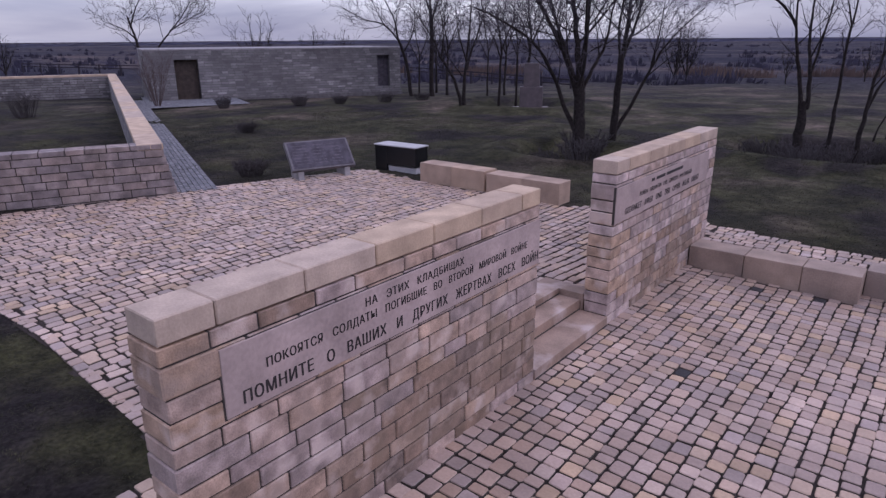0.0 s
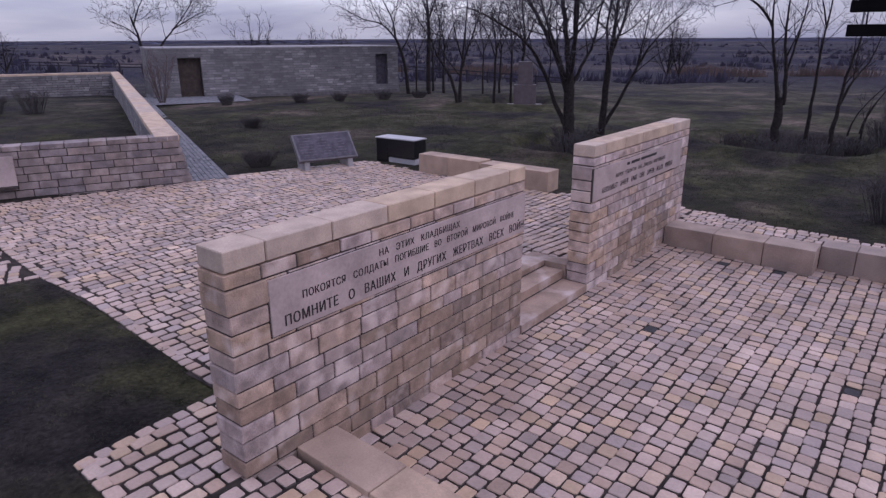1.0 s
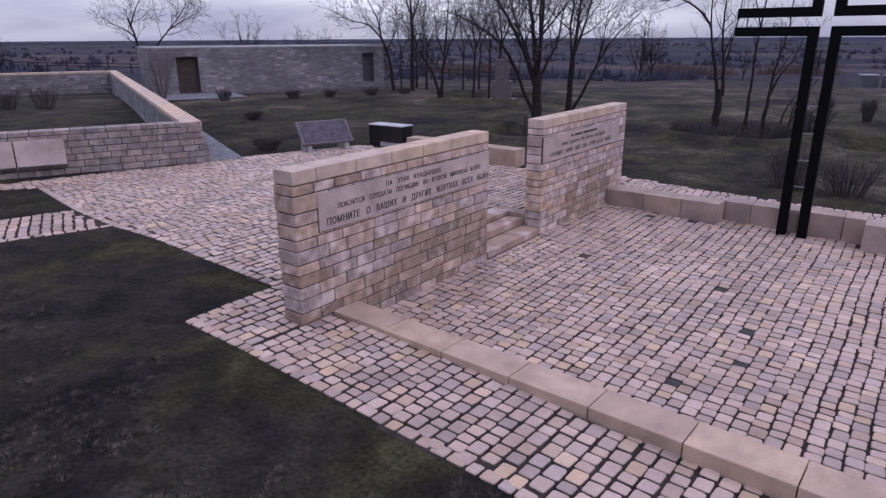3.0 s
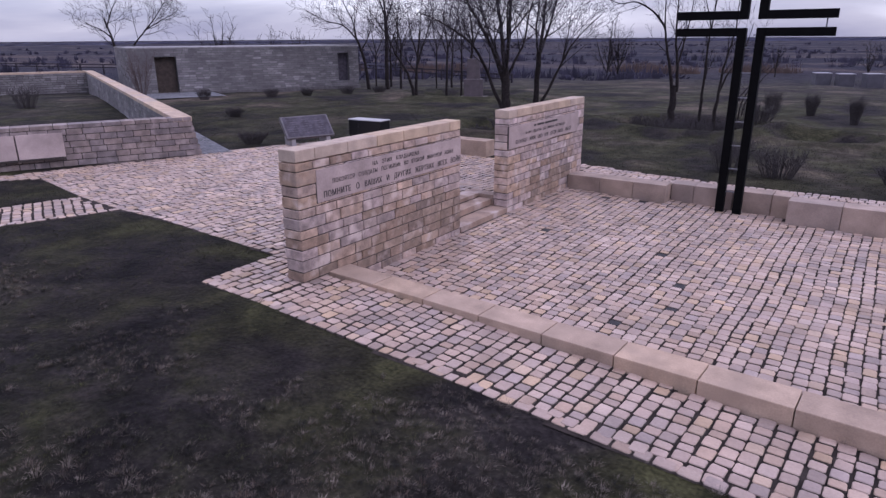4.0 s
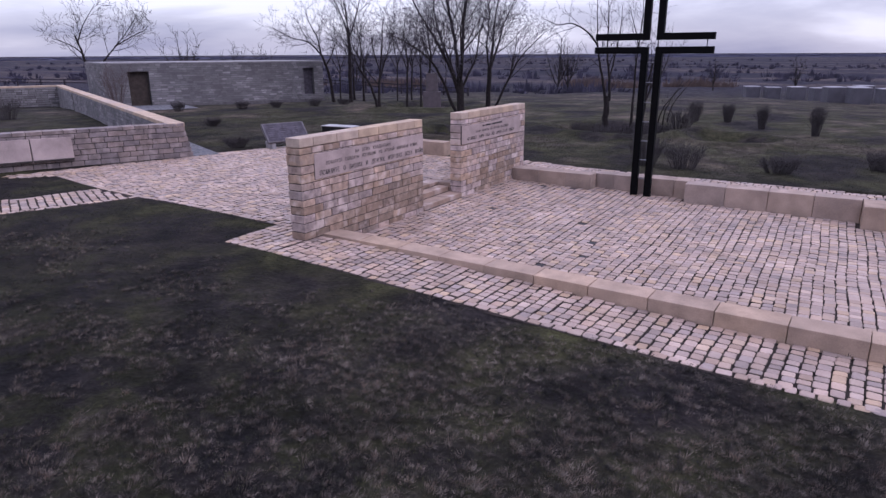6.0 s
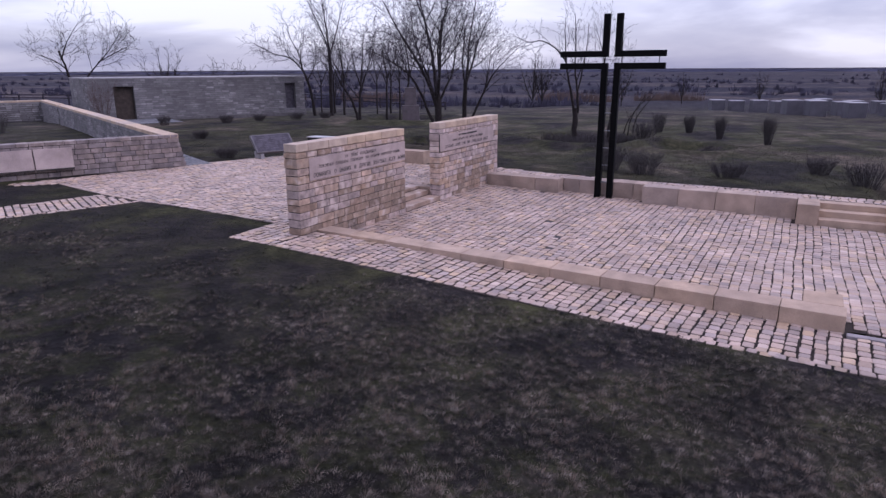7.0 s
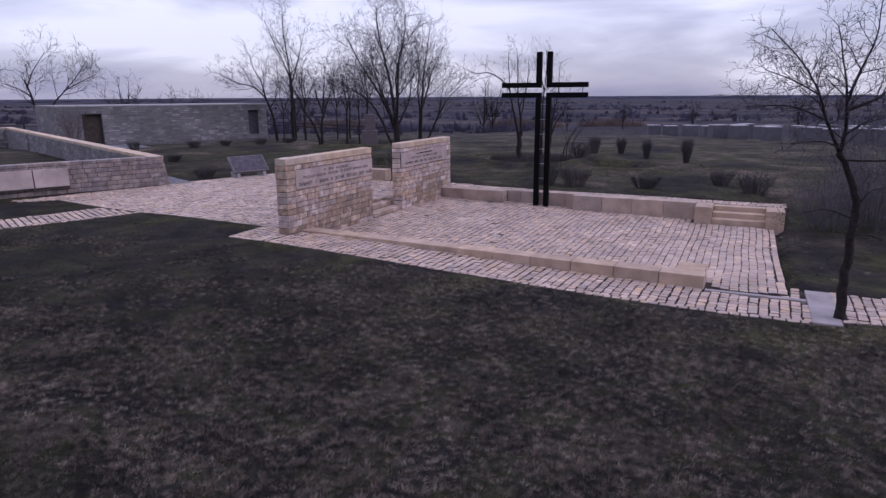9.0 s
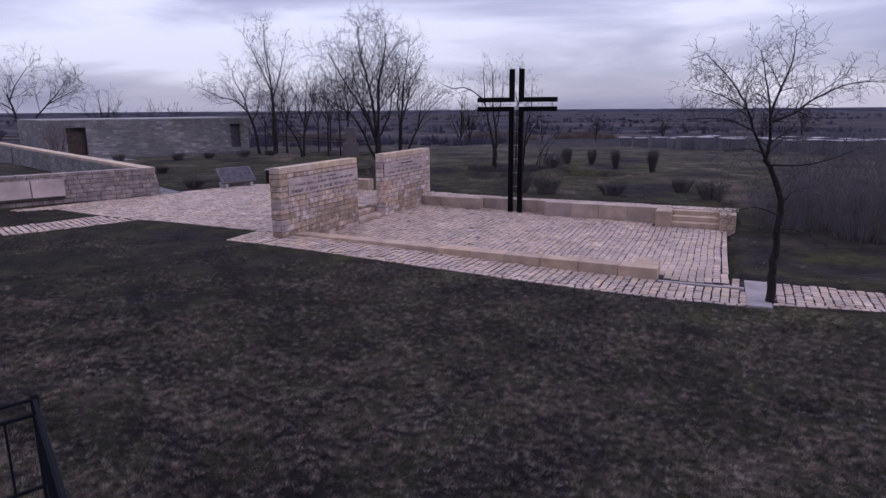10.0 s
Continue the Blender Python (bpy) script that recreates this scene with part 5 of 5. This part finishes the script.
def blade_mat(name, cols, size=9.0):
    """Tufts of several tones: the blades of one tuft share a tone, patches of ground differ."""
    m = material(name, cols[0], 0.95, 1.1, 0.45, 30, 0.0)
    n, l = m.node_tree.nodes, m.node_tree.links
    geo = n.new("ShaderNodeNewGeometry")
    tuft = n.new("ShaderNodeTexNoise")
    tuft.inputs["Scale"].default_value, tuft.inputs["Detail"].default_value = size, 1.5
    l.new(geo.outputs["Position"], tuft.inputs["Vector"])
    r = n.new("ShaderNodeValToRGB")
    el = r.color_ramp.elements
    while len(el) < len(cols):
        el.new(0.5)
    # tufts differ in tone; the strong contrast also paints in their self-shadow
    for i, (k, c) in enumerate(zip(el, cols)):
        k.position, k.color = 0.37 + 0.26 * i / (len(cols) - 1), (*c, 1)
    l.new(tuft.outputs["Fac"], r.inputs["Fac"])
    first = n["Principled BSDF"].inputs["Base Color"].links[0].from_node
    # the patch tone stays, the flat base gives way to the tufts' tones
    while first.inputs["A"].is_linked:
        first = first.inputs["A"].links[0].from_node
    l.new(r.outputs["Color"], first.inputs["A"])
    return m


M_DRY = blade_mat("dry steppe grass", ((0.014, 0.0125, 0.013), (0.046, 0.043, 0.026), (0.140, 0.116, 0.099), (0.100, 0.072, 0.053), (0.230, 0.192, 0.161)))
M_GREEN = blade_mat("short green grass", ((0.022, 0.020, 0.016), (0.045, 0.050, 0.018), (0.040, 0.036, 0.028), (0.075, 0.077, 0.026)), 5.0)
M_LAWN = blade_mat("worn lawn grass", ((0.024, 0.022, 0.016), (0.039, 0.038, 0.020), (0.034, 0.031, 0.018), (0.066, 0.055, 0.038)), 2.0)


def damp_ground(x, y):
    """The lower, greener ground near the terrace."""
    return (1 - smooth(0.5, 4.0, x)) * smooth(-7.5, -4.5, y)


def dry_patch(x, y):
    return 0.7 * wob(x, 1.5 * y, 1.5, 9.0) + 0.7 * wob(x, y, 0.33, 2.0) > -0.55 + (0.3 if y > 2 else 0.0) + 0.75 * smooth(-1.9, -0.7, y) + 0.6 * damp_ground(x, y)


M_STRAW = blade_mat("straw-coloured grass", ((0.070, 0.058, 0.050), (0.14, 0.113, 0.094), (0.17, 0.116, 0.087), (0.22, 0.178, 0.147)))


def straw_patch(x, y):
    return 0.75 * wob(x, 1.4 * y, 0.9, 21.0) + 0.5 * wob(x, y, 0.30, 13.0) > 0.0 + (0.3 if y > 2 else 0.0) + 0.9 * smooth(-2.4, -1.0, y) + 0.9 * damp_ground(x, y)


def green_patch(x, y):
    return wob(x, y, 1.8, 5.0) + 0.5 * wob(x, y, 0.4, 17.0) > 0.05 - 0.4 * damp_ground(x, y) + 0.5 * smooth(-1.8, -0.6, y) * (x > -1.2)


def anywhere(x, y):
    return True


FRONT = [(-7, 14, -13.5, -6, 14000), (-9, 16, -6.2, 0.9, 13000), (10.2, 17, 0.8, 8.0, 500)]
PALE = [(-7, 14, -13.5, -6, 7000), (-9, 16, -6.2, 0.9, 6000), (10.2, 17, 0.8, 8.0, 150)]
GREENER = [(-7, 14, -13.5, -6, 9000), (-9, 16, -6.2, 0.9, 14000), (10.2, 17, 0.8, 8.0, 2500)]
BACK = [(-20, -1, 6.0, 20, 12000), (-1, 16, 9.0, 20, 9000), (-11, -7, -1.5, 1.4, 500)]
grass("dry_grass", "tufts of dry brown steppe grass", M_DRY, FRONT, 1, 0.070, 54, 0.095, 0.0024, dry_patch)
grass("straw_grass", "pale straw-coloured tufts of steppe grass", M_STRAW, PALE, 4, 0.080, 60, 0.11, 0.0020, straw_patch)
grass("green_grass", "short dull green grass", M_GREEN, GREENER, 2, 0.042, 26, 0.12, 0.0026, green_patch)
grass("lawn", "short worn lawn grass", M_LAWN, BACK, 3, 0.05, 11, 0.25, 0.0050, anywhere)


M_MOSS = blade_mat("yellow-green moss", ((0.085, 0.088, 0.018), (0.105, 0.104, 0.024), (0.065, 0.067, 0.018)))


def moss_patch(x, y):
    return wob(x, y, 0.9, 31.0) + 0.5 * wob(x, y, 0.3, 8.0) > 0.9 * smooth(10.3, 12.6, x) - 0.25


grass("moss", "yellow-green moss and short grass at the paving's edge", M_MOSS, [(10.22, 14.5, 0.8, 6.5, 2600)], 6, 0.018, 14, 0.16, 0.0045, moss_patch)


# ---- setts and paving, the many pieces last ----
def sett_verts(cx, cy, z, lx, ly, ang, rng):
    """Top ring and foot ring of one rounded sett."""
    c, s = math.cos(ang), math.sin(ang)
    k = 0.38
    ring = []
    for sx, sy in ((1, k), (k, 1), (-k, 1), (-1, k), (-1, -k), (-k, -1), (k, -1), (1, -k)):
        k2 = 0.79
        # squarish outline with blunted corners
        px = (sx if abs(sx) == 1 else math.copysign(k2, sx)) * lx / 2
        py = (sy if abs(sy) == 1 else math.copysign(k2, sy)) * ly / 2
        px *= rng.uniform(0.92, 1.03)
        py *= rng.uniform(0.92, 1.03)
        ring.append((px, py))
    tx, ty = rng.uniform(-0.04, 0.04), rng.uniform(-0.04, 0.04)
    up = []
    for f, dz in ((0.90, 0.0), (0.99, -0.008), (1.0, -0.045)):
        for px, py in ring:
            x, y = px * f, py * f
            up.append((cx + x * c - y * s, cy + x * s + y * c, z + dz + x * tx + y * ty))
    return up


SETT_FACES = [tuple(range(8))] + [(8 + i, 8 + (i + 1) % 8, (i + 1) % 8, i) for i in range(8)] + [(16 + i, 16 + (i + 1) % 8, 8 + (i + 1) % 8, 8 + i) for i in range(8)]


def dark_sides(me):
    """The sides of the setts in the joints are darker than their tops."""
    me.materials.append(M_SETTSIDE)
    me.polygons.foreach_set("material_index", ([0] * 9 + [1] * 8) * (len(me.polygons) // 17))


BORDERS = [[(-1.2, -0.70), (-1.25, 0.60), (-2.6, 0.68), (-4.47, 0.84), (-5.7, 0.80), (-6.1, -0.33), (-6.9, -2.2)],
           [(-7.86, -0.73), (-7.4, 0.93), (-10.0, 1.36)], [(-9.64, 6.2), (-8.42, 9.62)],
           [(-0.92, 5.61), (-0.92, 3.45)], [(10.18, 1.2), (10.18, 7.45)],
           [(-1.2, -0.70), (0.0, -0.7575), (8.95, -1.205), (10.42, -1.13)], [(-7.4, 0.93), (-5.7, 0.80)], [(10.86, -0.86), (13.0, -0.43), (16.0, -0.43)]]


def near_border(x, y, d):
    for line in BORDERS:
        for (ax, ay), (bx, by) in zip(line, line[1:]):
            ex, ey = bx - ax, by - ay
            k = ((x - ax) * ex + (y - ay) * ey) / (ex * ex + ey * ey)
            if 0 <= k <= 1 and (x - ax - k * ex) ** 2 + (y - ay - k * ey) ** 2 < d * d:
                return True
    return False


def edging(level, rng, which):
    """A straight row of setts along each outer edge."""
    out = []
    for line, side in which:
        for (ax, ay), (bx, by) in zip(line, line[1:]):
            L = math.hypot(bx - ax, by - ay)
            c, s = (bx - ax) / L, (by - ay) / L
            u = 0.0
            while u < L - 0.05:
                w = min(0.16 * rng.uniform(0.8, 1.25), L - u)
                x, y = ax + c * (u + w / 2) - s * 0.068 * side, ay + s * (u + w / 2) + c * 0.068 * side
                out.append(((x, y, level(x, y) + rng.uniform(-0.005, 0.005), w - 0.02, 0.125), math.atan2(s, c)))
                u += w
    return out


def lay(origin, ang, n_u, n_v, pu, pv, test, level, rng, gap=0.006):
    """Setts in courses along the direction ang; yields centre and size of those whose corners pass the test."""
    c, s = math.cos(ang), math.sin(ang)
    out = []
    for j in range(n_v):
        v = (j - n_v / 2) * pv
        u = -n_u * pu / 2 + rng.uniform(0, pu)
        wide = pv * rng.uniform(0.96, 1.04)
        while u < n_u * pu / 2:
            w = pu * rng.uniform(0.76, 1.26)
            um = u + w / 2
            vv = v + 0.012 * math.sin(um * 1.7 + j * 0.13) + rng.uniform(-0.009, 0.009)
            x, y = origin[0] + um * c - vv * s, origin[1] + um * s + vv * c
            u += w
            if near_border(x, y, 0.092):
                continue
            e = 0.06
            if not test(x, y) and (paved(x, y) or not any(test(x + dx, y + dy) for dx, dy in ((e, 0), (-e, 0), (0, e), (0, -e)))):
                continue
            out.append((x, y, level(x, y) + rng.uniform(-0.004, 0.005), w - rng.uniform(0.010, 0.019), wide * rng.uniform(0.96, 1.02) - gap))
    return out


def pavement(name, label, bed_verts, bed_faces, stones, ang, rng, near=None, edge=()):
    bed = tagged(raw(name, bed_verts, bed_faces, M_BED), label, "pavement", kind="structure")
    verts, faces = [], []
    picked = []
    for st in stones:
        if near and near(st[0], st[1]):
            picked.append(st)
            continue
        k = len(verts)
        verts += sett_verts(*st[:3], st[3], st[4], ang, rng)
        faces += [tuple(k + i for i in f) for f in SETT_FACES]
    for st, a in edge:
        k = len(verts)
        verts += sett_verts(*st[:3], st[3], st[4], a, rng)
        faces += [tuple(k + i for i in f) for f in SETT_FACES]
    rest = tagged(raw("setts", verts, faces, M_COBBLE, bed), kind="stuff")
    dark_sides(rest.data)
    if picked:
        shapes = []
        for i in range(10):
            me = bpy.data.meshes.new("sett")
            me.from_pydata(sett_verts(0, 0, 0, 0.135, 0.135, 0, rng), [], SETT_FACES)
            me.materials.append(M_SETT)
            dark_sides(me)
            shapes.append(me)
        for st in picked:
            ob = new("sett", rng.choice(shapes))
            ob.parent = bed
            ob.matrix_basis = Matrix.Translation(st[:3]) @ Matrix.Rotation(ang, 4, "Z") @ Matrix.Diagonal((st[3] / 0.135, st[4] / 0.135, 1, 1))
    return bed


def bed_grid(x0, x1, y0, y1, step, test, level):
    nx, ny = int((x1 - x0) / step) + 1, int((y1 - y0) / step) + 1
    verts = [(x0 + i * step, y0 + j * step, level(x0 + i * step, y0 + j * step) - 0.023) for j in range(ny) for i in range(nx)]
    faces = []
    for j in range(ny - 1):
        for i in range(nx - 1):
            if test(x0 + (i + 0.5) * step, y0 + (j + 0.5) * step):
                faces.append((j * nx + i, j * nx + i + 1, (j + 1) * nx + i + 1, (j + 1) * nx + i))
    used = sorted({i for f in faces for i in f})
    at = {o: n for n, o in enumerate(used)}
    return [verts[o] for o in used], [tuple(at[i] for i in f) for f in faces]


DRAINS = [(1.1, 4.9), (3.23, 4.8), (3.85, 3.6), (4.02, 2.68), (3.46, 1.88), (1.16, 7.85), (1.79, 8.05)]


def in_court(x, y):
    if not in_plaza(x, y):
        return False
    if x < 8.9 and y < curb_y(x) + 0.40:
        return False
    if 8.36 < x < 8.86 and y < 1.0:
        return False
    if x < 8.1 and y > back_y(x) - 0.01 + (0.42 if 2.25 < x < 4.55 else 0):
        return False
    if x > 8.1 and y > 7.5:
        return False
    if x < -0.03 and 3.7 < y < 5.36:
        return False
    return True


def upper_z(x, y):
    return 0.055 * (1 - smooth(0.3, 1.6, math.hypot(x + 0.9, max(0.0, abs(y - 4.53) - 0.8))))


def pave():
    rng = random.Random(33)
    court = lay((5, 4.2), radians(90), 64, 76, 0.152, 0.150, in_court, plaza_z, rng)
    dark = []
    for dx, dy in DRAINS:
        k = min(range(len(court)), key=lambda i: (court[i][0] - dx) ** 2 + (court[i][1] - dy) ** 2)
        dark.append(court.pop(k))
    bed = pavement("pavement_court", "sunken court paved with beige sandstone setts", *bed_grid(-0.1, 10.2, 0.0, 8.9, 0.1, in_plaza, plaza_z), court, radians(90), rng,
                   lambda x, y: 1.0 < x < 3.7 and 1.4 < y < 3.8, edging(plaza_z, rng, [(BORDERS[4], 1)]))
    for st in dark:
        me = bpy.data.meshes.new("dark_sett")
        me.from_pydata(sett_verts(0, 0, -0.008, st[3], st[4], 0, rng), [], SETT_FACES)
        me.materials.append(M_DARKSETT)
        ob = new("dark_sett", me)
        ob.parent, ob["label"] = bed, "near-black sett"
        ob.matrix_basis = Matrix.Translation(st[:3]) @ Matrix.Rotation(radians(90), 4, "Z")

    def in_up(x, y):
        return x < 0.0 and (in_upper(x, y) or in_strip(x, y))

    def on_spur(x, y):
        """The narrow walk that leaves the terrace."""
        return x < -5.6 and y < 0.86 - 0.13 * max(0.0, -5.7 - x) and y > -2.5 and x > -8.6

    upper = lay((-5, 4), radians(88), 100, 90, 0.180, 0.152, lambda x, y: in_up(x, y) and not on_spur(x, y), upper_z, rng, 0.025)
    spur = [(st, radians(156)) for st in lay((-7, -0.6), radians(156), 24, 30, 0.155, 0.165, lambda x, y: in_up(x, y) and on_spur(x, y), upper_z, rng, 0.03)]
    pavement("pavement_upper", "upper terrace paved with beige sandstone setts", *bed_grid(-11.4, 0.0, -2.4, 10.0, 0.1, in_up, upper_z), upper, radians(88), rng,
             lambda x, y: -3.6 < x < -1.0 and 1.0 < y < 3.6, spur + edging(upper_z, rng, [(BORDERS[0], -1), (BORDERS[1], -1), (BORDERS[2], -1), (BORDERS[3], -1), (BORDERS[6], 1)]))

    def in_st(x, y):
        return x >= 0.0 and in_strip(x, y) and not (8.88 < x < 10.45 and -0.06 < y < 0.06) and not (10.42 < x < 10.86 and -1.25 < y < 0.75)

    strip = lay((8, -0.5), radians(87.5), 28, 124, 0.150, 0.150, in_st, lambda x, y: strip_z(x), rng, 0.014)
    pavement("pavement_strip", "outer walk paved with beige sandstone setts", *bed_grid(0.0, 16.0, -1.6, 1.2, 0.1, in_strip, lambda x, y: strip_z(x)), strip, radians(87.5), rng,
             lambda x, y: 0.0 < x < 5.4, edging(lambda x, y: strip_z(x), rng, [(BORDERS[5], 1), (BORDERS[7], 1)]))

    def in_back(x, y):
        return in_upper(x, y) and x >= 0.0 and y > back_y(x) + 0.44 + (0.42 if 2.25 < x < 4.55 else 0)

    back = lay((5, 9), radians(0), 85, 14, 0.155, 0.150, in_back, lambda x, y: 0.0, rng)
    pavement("pavement_back", "narrow walk of sandstone setts behind the low wall", *bed_grid(0.0, 10.5, 8.3, 9.8, 0.1, in_back, lambda x, y: 0.0), back, 0.0, rng)
    tagged(link("threshold_slab", span(8.88, 10.42, -0.055, 0.055, -0.5, -0.205, 0.006), M_SLAB), "flush sandstone threshold strip in the paving", "slab")
    tagged(link("threshold_slab", span(10.44, 10.84, -1.08, 0.70, -0.6, -0.225, 0.006), M_SLAB), "flush grey stone slab across the walk", "slab")


pave()
